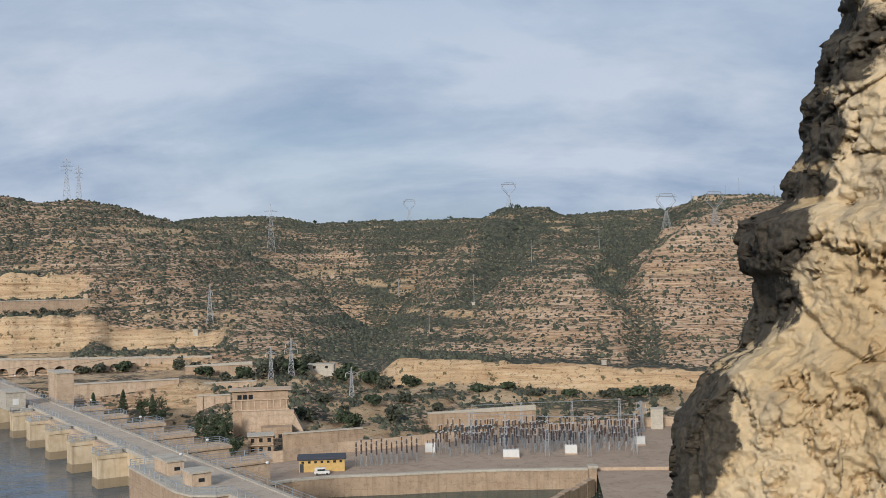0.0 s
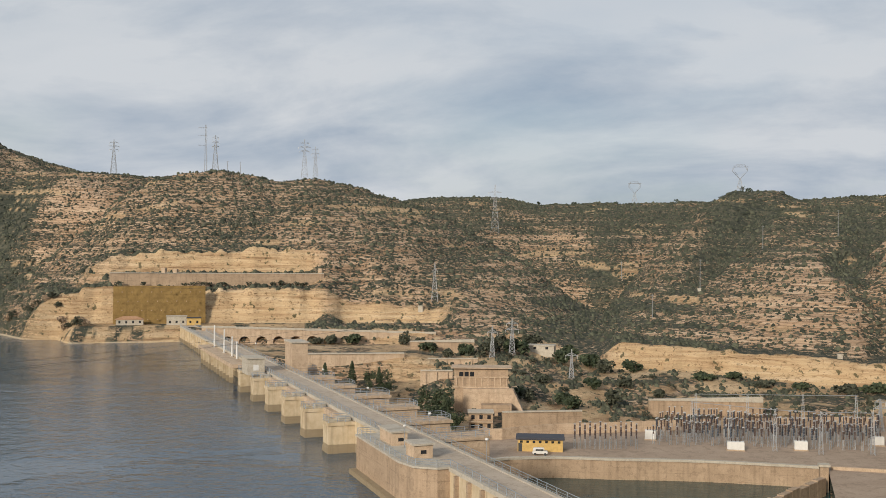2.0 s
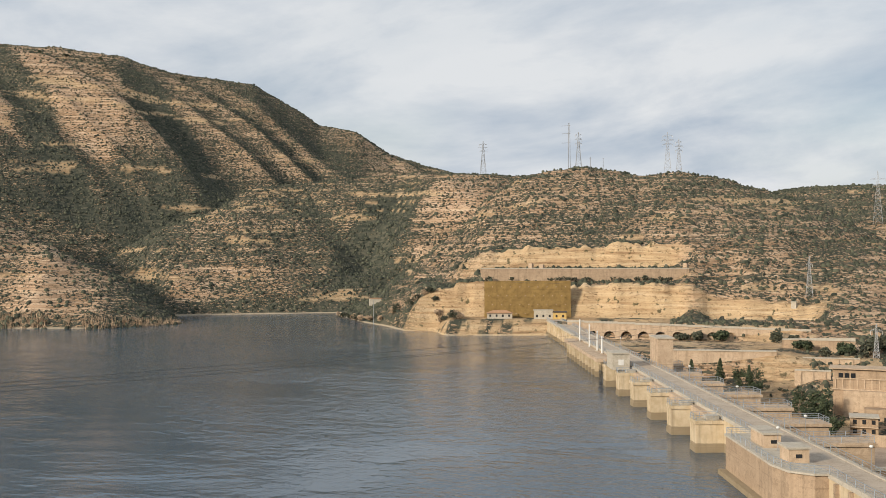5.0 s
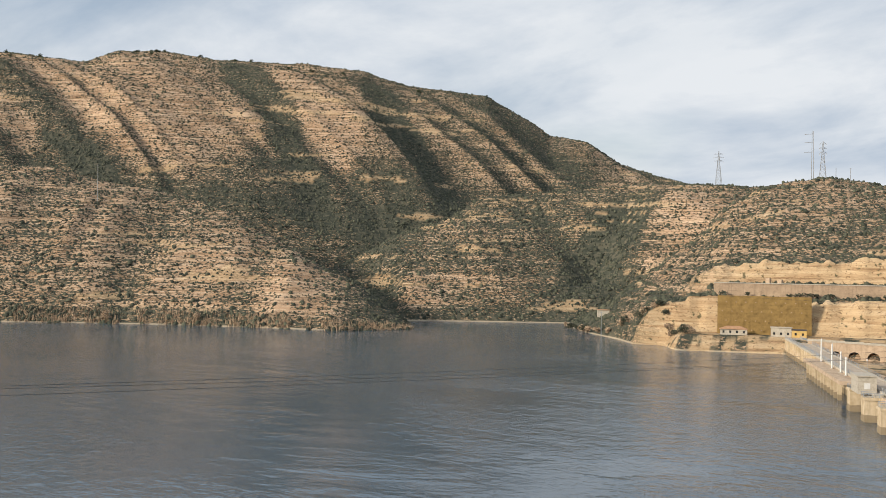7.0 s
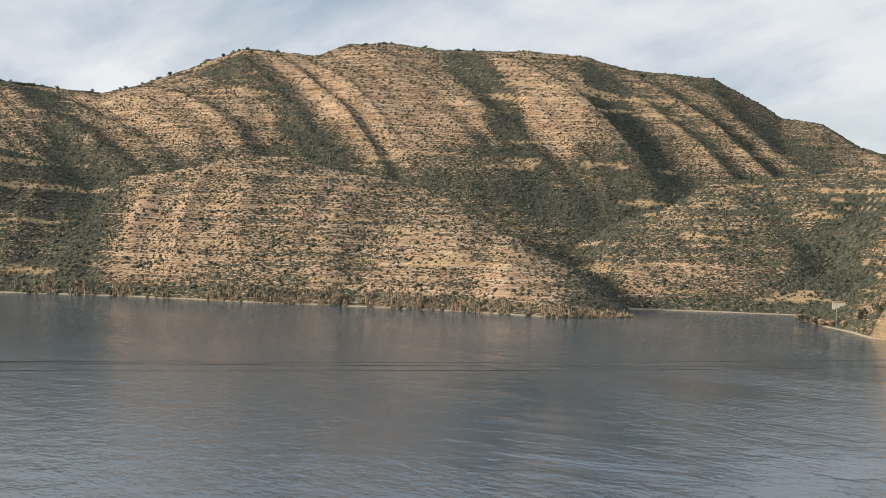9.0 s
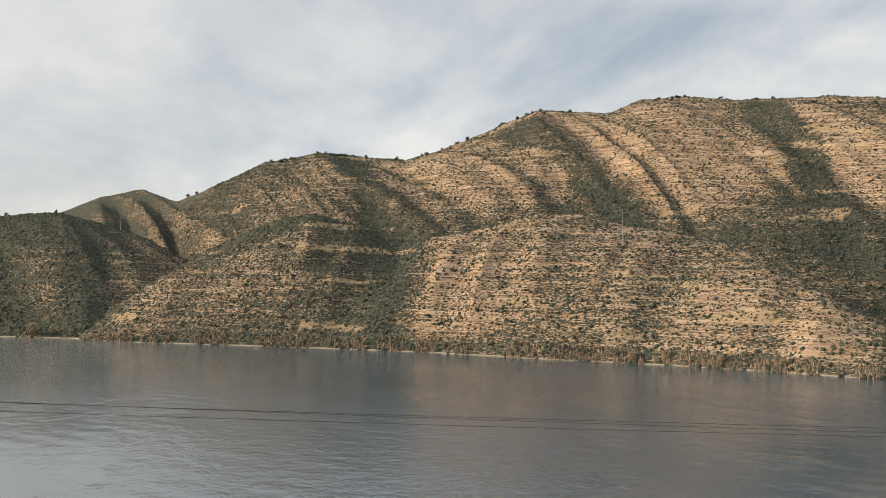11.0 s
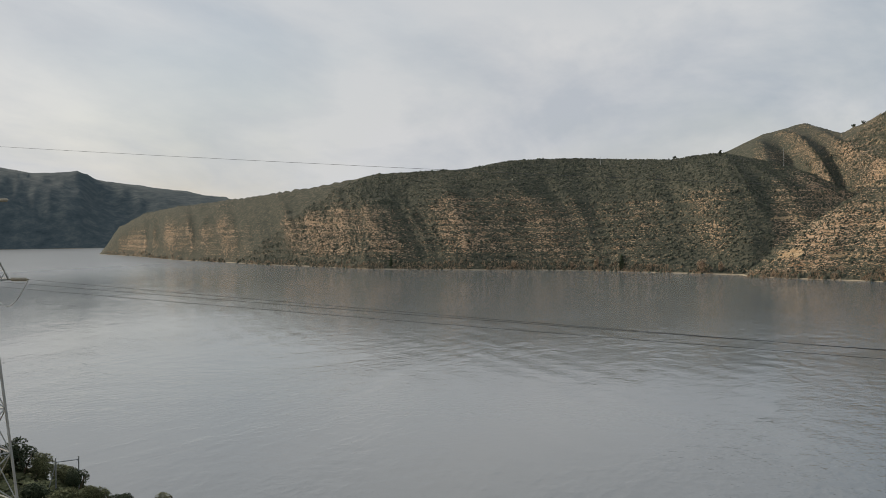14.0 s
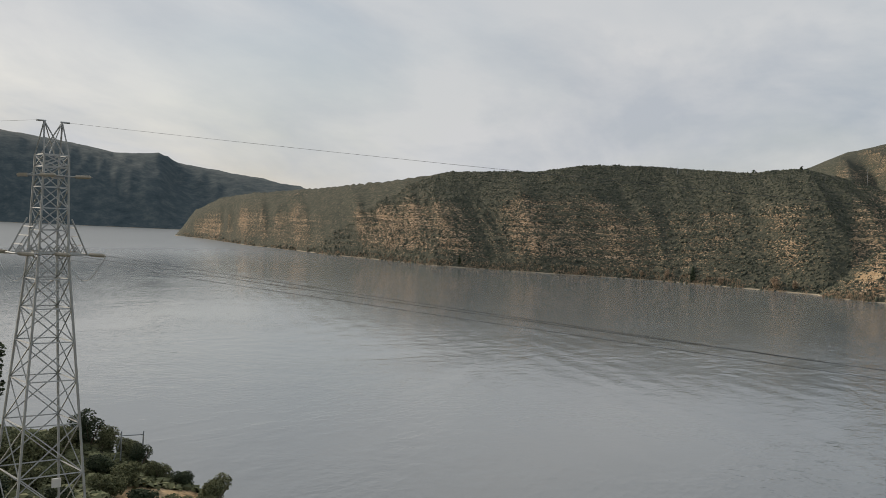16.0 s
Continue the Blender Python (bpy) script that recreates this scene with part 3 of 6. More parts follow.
    own = np.maximum(own, np.where((r > 30) & (top > -20), spur, -99))
    up_back = np.where((az > 215) | (az < -28), EYE - 1.6 + np.clip(r - 6, 0, 160) * 0.45, np.where(az > 165, EYE - 1.6 - r * 0.06, -99))
    own = np.maximum(own, up_back)
    z = np.where(r < 260, np.maximum(z, own), np.where((az > 165) | (az < -40), np.maximum(z, own), z))
    return z, gully, bare

YARD_Z = -12.0
YARD_EDGE = [(-40, 190), (-8.8, 190), (-8.3, 272), (-1.9, 270), (2.9, 267), (6, 267), (8.5, 264.5), (10.3, 259.5), (12, 250), (30, 240)]
YARD_BACK = [(-40, 395), (-10.9, 348), (-6.6, 335), (-1.9, 322), (2.8, 309.7), (6, 303.6), (9, 293), (14, 290), (30, 290)]
NEAR_LIP = [(-60, 6, 0.4), (-28, 5, 0.5), (-20, 3.0, 1.0), (0, 1.6, 1.4), (60, 1.6, 1.5), (110, 1.8, 1.3), (135, 3, 0.75), (150, 6, 0.5), (170, 12, 0.3), (320, 12, 0.3)]
SPUR = [(-40, 40, -30), (121.5, 66, -30), (122.4, 78, 14), (125.5, 88, 16.0), (127.5, 92, 16.3), (130, 98, 16.8), (132, 102, 17.5), (136.5, 108, 18.5), (140, 112, 18.5), (155, 130, 20), (165, 130, 22), (215, 130, 25)]

def make_land():
    azs = np.concatenate([np.arange(-30, 146, 0.16), np.arange(146, 330, 2.0)])
    rs = np.concatenate([np.linspace(0.02, 12, 26), np.linspace(13, 140, 70), np.linspace(144, 410, 70), np.linspace(413, 1320, 270), np.linspace(1335, 2100, 45), np.linspace(2150, 4800, 40)])
    A, R = np.meshgrid(azs, rs)
    Z, G, B = land_height(A, R)
    X, Y = -np.sin(np.radians(A)) * R, np.cos(np.radians(A)) * R
    n, k = len(azs), len(rs)
    verts = np.stack([X, Y, Z], 2).reshape(-1, 3)
    i = np.arange((k - 1) * n)
    row, colm = i // n, i % n
    nx = (colm + 1) % n
    faces = np.stack([row * n + colm, (row + 1) * n + colm, (row + 1) * n + nx, row * n + nx], 1)
    me = bpy.data.meshes.new("ground")
    me.vertices.add(len(verts))
    me.vertices.foreach_set("co", verts.ravel())
    me.loops.add(faces.size)
    me.loops.foreach_set("vertex_index", faces[:, ::-1].ravel())
    me.polygons.add(len(faces))
    me.polygons.foreach_set("loop_start", np.arange(0, faces.size, 4))
    me.polygons.foreach_set("use_smooth", np.ones(len(faces), bool))
    gz, gr = np.gradient(Z, axis=0), np.gradient(R, axis=0)
    steep = np.abs(gz / gr)
    green = np.clip(0.70 - 0.12 * (A < 22) - 0.75 * G - 0.25 * step01(steep, 0.4, 0.9) + 0.5 * step01(0.25 - steep, 0, 0.2) + 0.3 * (smooth_noise(X / 120, Y / 120, 1, 3) - 0.5), 0, 1)
    below = (R > along(A, YARD_BACK, 1)) & (R < along(A, FRONT_FOOT, 1)) & (A < 26)
    green = np.where(below, green * 0.45, green)
    B = np.maximum(B, below * 0.75 * (smooth_noise(X / 11, Y / 11, 1, 3) > 0.47))
    back_low = step01(R, 860, 900) * (1 - step01(R + 90 * (smooth_noise(A * 0.5, 0 * R, 1, 3) - 0.5), 940, 1010)) * step01(A, 40, 46) * (1 - step01(A, 84, 92))
    green = np.clip(green + 0.5 * back_low + 0.34 * ((R > 800) & (A < 22)) + 0.34 * ((A > 92) & (R > 880)) + 0.22 * step01(A, 74, 80) * (A < 98) - 0.12 * step01(A, 44, 48) * (1 - step01(A, 66, 72)), 0, 1.1)
    # the upper half of the far shore's hill is closed scrub
    high = (R - along(A, MIDDLE_FOOT, 1)) / np.maximum(along(A, MIDDLE, 1) - along(A, MIDDLE_FOOT, 1), 10)
    green = np.clip(green + (A > 93) * (R < 2100) * (0.45 * step01(high + 0.25 * (smooth_noise(A * 0.7, 0 * R, 2, 3) - 0.5), 0.45, 0.62) - 0.05 * (high < 0.5)), 0, 1.1)
    for a0, wid, r0, r1, more in ((3.4, 2.6, 540, 820, 0.55), (-3.2, 2.2, 640, 900, 0.45), (-9.2, 1.5, 430, 900, 0.45), (12.5, 4.5, 500, 760, 0.28), (48.5, 3.0, 600, 1000, 0.5), (36.0, 3.0, 560, 800, 0.4), (76.4, 2.4, 700, 960, 0.5), (92.0, 2.6, 850, 1300, 0.5), (-15.5, 3.5, 430, 700, -0.2), (24.5, 4.0, 600, 720, -0.2)):
        side = A - a0 + (R - r0) / (r1 - r0) * 1.2 - 0.6 + (smooth_noise(A * 1.4, R / 70, 2, 2) - 0.5) * 1.6
        green = np.clip(green + more * np.exp(-(side / (wid * 0.55)) ** 2) * step01(R, r0 - 40, r0 + 40) * (1 - step01(R, r1 - 60, r1 + 60)), 0, 1.1)
    green = np.clip(green - 0.30 * (A < 15) * (R > 428) * (1 - step01(R, 640, 760)), 0, 1.1)
    terr = (A > 30) & (A < 46) & (R > 800) & (R < 905) & (np.mod(Z, 6.0) < 1.3) & (smooth_noise(A * 1.3, R / 40, 1, 2) > 0.5)
    B = np.maximum(B, terr * 0.9)
    shelf_bare = (R > 481) & (R < 513) & (A > 20) & (A < 37)
    B = np.maximum(B, shelf_bare * 0.8 * (smooth_noise(X / 7, Y / 7, 3, 3) > 0.42))
    scar = (smooth_noise(X / 38, Z / 7 + Y / 200, 2, 3) > 0.735) & (Z > 8) & (R > 440) & (R < 1300) & (A < 92)
    B = np.maximum(B, scar * 0.75)
    lip = (A > 121) & (A < 131.3) & (R > 55) & (R < 90)
    B = np.maximum(B, lip * 0.9 * (smooth_noise(X / 6, Y / 6, 2, 3) > 0.35))
    # beyond 2.5 km the land takes the haze-tinted woodland colour
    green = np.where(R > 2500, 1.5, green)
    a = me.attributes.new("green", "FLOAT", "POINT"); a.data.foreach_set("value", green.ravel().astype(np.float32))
    a = me.attributes.new("bare", "FLOAT", "POINT"); a.data.foreach_set("value", B.ravel().astype(np.float32))
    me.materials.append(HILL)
    me.update(); me.validate()
    ob = new("ground", me)
    return tagged(ob, "dry tan limestone hills dotted with dark green scrub", "ground", kind="structure"), (azs, rs, Z, green)

GROUND, LAND = make_land()

def ground_at(az, r):
    z, _, _ = land_height(np.array([float(az)]), np.array([float(r)]))
    return float(z[0])

# water: the reservoir above the dam, the tailrace pool below it
def dam_point(s, o, z=0.0):
    return DAM_D * s + DAM_N * o + Vector((0, 0, z))

def make_water():
    rim = [dam_point(-3000, 60.5), dam_point(-3000, -4800), dam_point(4800, -4800), dam_point(4800, 60.5)]
    me = mesh_of("water", [tuple(p) for p in rim], [(0, 1, 2, 3)], WATER)
    ob = tagged(new("water", me), "still grey-green reservoir with faint ripples", "water", kind="structure")
    me.validate()
    f = [dam_point(-330, 64, -16.8), dam_point(120, 64, -16.8), spot(-40, 340, -16.8), spot(20, 340, -16.8)]
    me = mesh_of("tailrace_water", [tuple(p) for p in f], [(0, 1, 2, 3)], POOL)
    tagged(new("tailrace_water", me), "dark green tailrace pool below the dam", "water", kind="structure")
make_water()

# ---- the dam ----
CREST = 7.0
def dam_box(bm, s0, s1, o0, o1, z0, z1):
    prism(bm, [tuple(dam_point(a, b)[:2]) for a, b in ((s0, o0), (s1, o0), (s1, o1), (s0, o1))], z0, z1)

POST_MESH = None
def railing(parent, pts, step=2.4, high=1.1):
    """Steel posts with three rails along a line of places."""
    global POST_MESH
    if POST_MESH is None:
        bm = bmesh.new()
        box(bm, (-0.05, -0.05, 0), (0.05, 0.05, high))
        POST_MESH = bpy.data.meshes.new("post")
        bm.to_mesh(POST_MESH); bm.free()
        POST_MESH.materials.append(RAIL)
    for a, b in zip(pts, pts[1:]):
        n = max(1, round((b - a).length / step))
        for i in range(n + 1):
            p = new("post", POST_MESH)
            p.location = a.lerp(b, i / n)
            p.parent = parent
    for h, r in ((high, 0.05), (high * 0.62, 0.03), (high * 0.3, 0.03)):
        bm = bmesh.new()
        for a, b in zip(pts, pts[1:]):
            rod(bm, a + Vector((0, 0, h)), b + Vector((0, 0, h)), r, 5)
        part("rail", bm, RAIL, parent)

def make_dam():
    dam = thing("dam", Matrix(), "long tan concrete gravity dam with weathered spillway piers", "dam")
    bm = bmesh.new()
    dam_box(bm, -487, -70, 59.6, 66.4, -27, CREST - 0.15)
    part("body", bm, WATERSIDE, dam)
    bm = bmesh.new()
    dam_box(bm, -487, -70, 60.1, 65.9, CREST - 0.2, CREST)
    part("roadway", bm, ROAD, dam, "dusty pale concrete roadway")
    for o0, o1 in ((59.4, 60.1), (65.9, 66.7)):
        bm = bmesh.new()
        dam_box(bm, -487, -70, o0, o1, CREST - 0.5, CREST + 0.18)
        part("kerb", bm, PALE, dam)
    # main piers on the water side
    for k in range(6):
        s = -201.3 - 19.7 * k
        bm = bmesh.new()
        dam_box(bm, s, s - 4.2, 54.0, 59.6, -14, 5.6)
        dam_box(bm, s + 0.25, s - 4.45, 53.8, 59.6, 5.6, 6.3)
        dam_box(bm, s + 0.1, s - 4.3, 53.9, 59.6, -14, 1.2)
        pier = part("pier", bm, WATERSIDE, dam)
        bm = bmesh.new()
        dam_box(bm, s - 0.8, s - 3.6, 56.4, 58.9, 6.3, 7.1)
        part("hoist_housing", bm, PALE, pier)
        # slim columns and the beam of the gate opening behind
        for ds in (-7.5, -11.8, -16):
            bm = bmesh.new()
            dam_box(bm, s + ds, s + ds - 0.9, 58.5, 59.7, -14, 5.4)
            part("column", bm, WATERSIDE, dam)
        bm = bmesh.new()
        dam_box(bm, s - 4.2, s - 19.7, 58.2, 59.7, 5.2, 6.5)
        part("gate_beam", bm, CONCRETE, dam)
        bm = bmesh.new()
        dam_box(bm, s - 4.3, s - 19.6, 59.3, 59.62, -6, 4.4)
        part("spillway_gate", bm, DARKSTEEL, dam, "dark rusty steel gate")
    # intake columns beyond the gates
    for k in range(11):
        s = -323 - 6.2 * k
        bm = bmesh.new()
        dam_box(bm, s, s - 0.9, 54.7, 55.9, -14, 5.2)
        part("intake_pier", bm, WATERSIDE, dam)
    bm = bmesh.new()
    dam_box(bm, -318, -392, 54.4, 59.6, 5.2, 6.3)
    part("intake_deck", bm, CONCRETE, dam)
    for k in range(15):
        s = -398 - 6 * k
        bm = bmesh.new()
        dam_box(bm, s, s - 0.8, 59.0, 59.7, -14, 6.4)
        part("buttress", bm, WATERSIDE, dam)
    # bastion with a footing ledge
    out = ((-182, 54.2), (-156, 53.6), (-151.5, 54.6), (-149, 57.5), (-149, 59.7), (-182, 59.7))
    bm = bmesh.new()
    prism(bm, [tuple(dam_point(a, b)[:2]) for a, b in out], -14, 6.9)
    bas = part("bastion", bm, STAINED, dam, "dark-stained concrete bastion")
    bm = bmesh.new()
    prism(bm, [tuple(dam_point(a, b)[:2]) for a, b in ((-182.3, 52.9), (-154.5, 52.3), (-148, 53.8), (-147.5, 57.8), (-135, 58.4), (-135, 59.5), (-182.3, 59.5))], -14, 0.9)
    part("footing", bm, WATERSIDE, bas)
    bm = bmesh.new()
    prism(bm, [tuple(dam_point(a, b)[:2]) for a, b in ((-182.2, 53.9), (-155.9, 53.3), (-151.2, 54.3), (-148.7, 57.3), (-148.7, 59.5), (-182.2, 59.5))], 6.9, 7.2)
    part("coping", bm, PALE, bas)
    for k in range(6):
        s = -146 + 5 * k
        bm = bmesh.new()
        dam_box(bm, s, s + 0.7, 59.0, 59.7, -14, 6.4)
        part("buttress", bm, STAINED, dam)
    # boxes on the bastion
    for s0, s1, o0, o1, h in ((-175.5, -168.5, 56.6, 59.4, 2.2), (-160.6, -156.6, 56.4, 59.6, 2.1)):
        bm = bmesh.new()
        dam_box(bm, s0, s1, o0, o1, 7.2, 7.2 + h)
        hut = part("valve_housing", bm, CONCRETE, dam)
        bm = bmesh.new()
        dam_box(bm, s0 - 0.3, s1 + 0.3, o0 - 0.3, o1 + 0.3, 7.2 + h, 7.5 + h)
        part("slab_roof", bm, PALE, hut)
        bm = bmesh.new()
        dam_box(bm, s1 - 0.02, s1 + 0.03, o0 + 1.1, o0 + 2.1, 7.9, 8.5)
        part("opening", bm, GLASS, hut)
    # downstream platforms
    for k in range(7):
        s = -177 - 20.0 * k
        o1 = 78.8 if k < 4 else 76
        bm = bmesh.new()
        dam_box(bm, s, s - 5.2, 66.4, o1, -13, 5.7)
        dam_box(bm, s + 0.4, s - 5.6, 66.4, o1 + 0.4, 5.7, 6.3)
        plat = part("service_platform", bm, CONCRETE, dam)
        q = [dam_point(s, 67.2, 6.3), dam_point(s, o1, 6.3), dam_point(s - 5.2, o1, 6.3), dam_point(s - 5.2, 67.2, 6.3)]
        rail = thing("platform_railing", Matrix(), "grey steel railing round a concrete platform", "railing", "platform railings")
        railing(rail, q, 2.6, 1.15)
    for nm, o, s0, s1 in (("west", 59.7, -487, -182), ("east", 66.35, -487, -72)):
        rail = thing("crest_railing", Matrix(), "grey-blue steel railing along the dam road", "railing", "crest railings")
        railing(rail, [dam_point(s0, o, CREST + 0.15), dam_point(s1, o, CREST + 0.15)], 3.0, 1.1)
    rail = thing("crest_railing", Matrix(), "grey-blue steel railing round the bastion and road", "railing", "crest railings")
    railing(rail, [dam_point(a, b, 7.2) for a, b in ((-182, 59.5), (-182, 54.4), (-156, 53.8), (-151.6, 54.8), (-149.2, 57.5), (-149, 59.7), (-72, 59.7))], 3.0, 1.1)
    for k in range(6):
        s = -201.3 - 19.7 * k
        rail = thing("pier_railing", Matrix(), "pale steel railing on top of a spillway pier", "railing", "pier railings")
        railing(rail, [dam_point(a, b, 6.3) for a, b in ((s, 59.4), (s, 54.1), (s - 4.2, 54.1), (s - 4.2, 59.4))], 2.1, 1.1)
make_dam()

def make_dam_furniture():
    # pale cabin over the last pier, tower block, tall posts, lamps
    cab = thing("gate_cabin", Matrix(), "pale concrete gate cabin on the dam", "cabin")
    bm = bmesh.new(); dam_box(bm, -297, -288, 53.8, 58.6, 6.3, 10.8); part("wall", bm, PALE, cab)
    bm = bmesh.new(); dam_box(bm, -297.3, -287.7, 53.5, 58.9, 10.8, 11.1); part("roof", bm, PALE, cab)
    bm = bmesh.new(); dam_box(bm, -288.02, -287.95, 55.4, 56.9, 7.6, 9.2); part("shutter", bm, WHITE, cab)
    tow = thing("lift_tower", Matrix(), "plain tan concrete tower block beside the dam road", "tower")
    bm = bmesh.new(); dam_box(bm, -299.5, -290, 67.0, 71.5, -10, 14.8); part("wall", bm, CONCRETE, tow)
    bm = bmesh.new(); dam_box(bm, -299.8, -289.7, 66.7, 71.8, 14.8, 15.2); part("parapet", bm, PALE, tow)
    first = None
    for s, o, tall in ((-379, 58.6, 1), (-356, 58.4, 1), (-343, 58.9, 0.82), (-334, 58.9, 0.7)):
        if first is None:
            first = thing("tall_post", Matrix.Translation(dam_point(s, o, 6.3)), "tall white steel post on the dam", "post", "white posts on the dam")
            bm = bmesh.new(); rod(bm, (0, 0, 0), (0, 0, 8.2), 0.28, 10, 0.24); part("shaft", bm, WHITE, first)
            bm = bmesh.new(); box(bm, (-0.5, -0.5, 0), (0.5, 0.5, 0.25), 0.04); part("base_plate", bm, PALE, first)
        else:
            copy_thing(first, Matrix.Translation(dam_point(s, o, 6.3)) @ Matrix.Diagonal((1, 1, tall, 1)))
    lamp = None
    for s, o, z in ((-183, 69, 6.3), (-223, 69, 6.3), (-263, 69, 6.3), (-301, 69, 6.3), (-340, 66.2, 7), (-150, 66.3, 7.1), (-166, 58, 7.2)):
        m = Matrix.Translation(dam_point(s, o, z))
        if lamp is None:
            lamp = thing("street_lamp", m, "slim grey lamp post with a white globe", "lamp", "lamps along the dam")
            bm = bmesh.new(); rod(bm, (0, 0, 0), (0, 0, 3.6), 0.07, 6, 0.05); part("pole", bm, STEEL, lamp)
            bm = bmesh.new(); bmesh.ops.create_icosphere(bm, subdivisions=2, radius=0.32, matrix=Matrix.Translation((0, 0, 3.8)) @ Matrix.Diagonal((1, 1, 0.75, 1))); part("globe", bm, WHITE, lamp)
        else:
            copy_thing(lamp, m)
make_dam_furniture()

# ---- walls and buildings below and beyond the dam ----
def wall_run(bm, a, b, z0, z1, thick, z1b=None):
    """A straight wall from place a to b (level vectors), its top z1 to z1b."""
    d = (b - a).normalized()
    n = Vector((-d.y, d.x, 0)) * thick
    z1b = z1 if z1b is None else z1b
    vs = [bm.verts.new(v) for v in ((a.x, a.y, z0), (b.x, b.y, z0), (b.x + n.x, b.y + n.y, z0), (a.x + n.x, a.y + n.y, z0),
                                    (a.x, a.y, z1), (b.x, b.y, z1b), (b.x + n.x, b.y + n.y, z1b), (a.x + n.x, a.y + n.y, z1))]
    for f in ((0, 1, 5, 4), (1, 2, 6, 5), (2, 3, 7, 6), (3, 0, 4, 7), (4, 5, 6, 7), (3, 2, 1, 0)):
        bm.faces.new([vs[i] for i in f])
    bmesh.ops.recalc_face_normals(bm, faces=bm.faces)

def make_yard():
    az = np.linspace(11, -8.3, 40)
    wall = tagged(new("retaining_wall"), "long curved tan concrete wall above the tailrace", "wall", kind="structure")
    for a0, a1 in zip(az, az[1:]):
        bm = bmesh.new()
        p, q = spot(a0, along(a0, YARD_EDGE, 1) - 0.6), spot(a1, along(a1, YARD_EDGE, 1) - 0.6)
        wall_run(bm, q, p, -27, YARD_Z + 0.1, -0.9)
        part("wall_panel", bm, STAINED, wall)
        bm = bmesh.new()
        wall_run(bm, spot(a1, along(a1, YARD_EDGE, 1) - 0.9), spot(a0, along(a0, YARD_EDGE, 1) - 0.9), YARD_Z + 0.1, YARD_Z + 0.7, -1.4)
        part("coping", bm, PALE, wall)
    az = np.linspace(13, -20, 60)
    edge = [spot(a, along(a, YARD_EDGE, 1) + 0.2, YARD_Z) if a > -8.3 else spot(a, 225, YARD_Z) for a in az]
    back = [spot(a, along(a, YARD_BACK, 1) + 0.5, YARD_Z) for a in az]
    n = len(az)
    me = mesh_of("pavement", [tuple(v) for v in edge + back], [(i, i + 1, n + i + 1, n + i) for i in range(n - 1)], GRAVEL)
    tagged(new("pavement", me), "flat grey-tan gravel yard of the substation", "yard", kind="structure")
    bw = tagged(new("boundary_wall"), "low weathered concrete wall behind the substation", "wall", kind="structure")
    az = np.linspace(10, -12.5, 46)
    for a0, a1 in zip(az, az[1:]):
        bm = bmesh.new()
        p, q = spot(a0, along(a0, YARD_BACK, 1)), spot(a1, along(a1, YARD_BACK, 1))
        wall_run(bm, q, p, YARD_Z - 1, -8.9, -0.5)
        part("wall_panel", bm, CONCRETE, bw)
    # ochre building
    p0, p1 = spot(8.15, 276), spot(5.65, 276)
    ob = thing("control_building", Matrix.Translation(((p0 + p1) / 2) + Vector((0, 0, YARD_Z))), "low ochre building with a dark flat roof", "building")
    u = (p1 - p0).normalized(); L = (p1 - p0).length
    m = Matrix.Rotation(math.atan2(u.y, u.x), 4, "Z")
    bm = bmesh.new(); box(bm, (-L / 2, 0, 0), (L / 2, 6, 3.2), 0, m); part("wall", bm, OCHRE, ob)
    bm = bmesh.new(); box(bm, (-L / 2 - 0.5, -0.6, 3.2), (L / 2 + 0.5, 6.6, 3.75), 0.08, m); part("roof", bm, SLATE, ob)
    for i in range(7):
        x = -L / 2 + 1.0 + i * (L - 2) / 6
        bm = bmesh.new(); box(bm, (x - 0.35, -0.04, 2.3), (x + 0.35, 0.02, 2.9), 0, m); part("window", bm, GLASS, ob)
    bm = bmesh.new(); box(bm, (-L / 2 + 0.2, -0.05, 0), (-L / 2 + 1.2, 0.02, 2.2), 0, m); part("door", bm, DARKSTEEL, ob)
    van = thing("parked_van", Matrix.Translation(spot(6.9, 271.5, YARD_Z)) @ m, "small white van parked by the ochre building", "van")
    bm = bmesh.new(); box(bm, (-2, -0.8, 0.35), (2, 0.8, 1.1), 0.15); box(bm, (-1.9, -0.75, 1.0), (1.1, 0.75, 1.9), 0.2); part("body", bm, WHITE, van)
    bm = bmesh.new(); box(bm, (-1.2, -0.77, 1.2), (0.9, 0.77, 1.65), 0.03); part("window", bm, GLASS, van)
    for x in (-1.3, 1.3):
        for y in (-0.75, 0.75):
            bm = bmesh.new(); rod(bm, (x, y - 0.1, 0.33), (x, y + 0.1, 0.33), 0.33, 12); part("wheel", bm, DARKSTEEL, van)
make_yard()

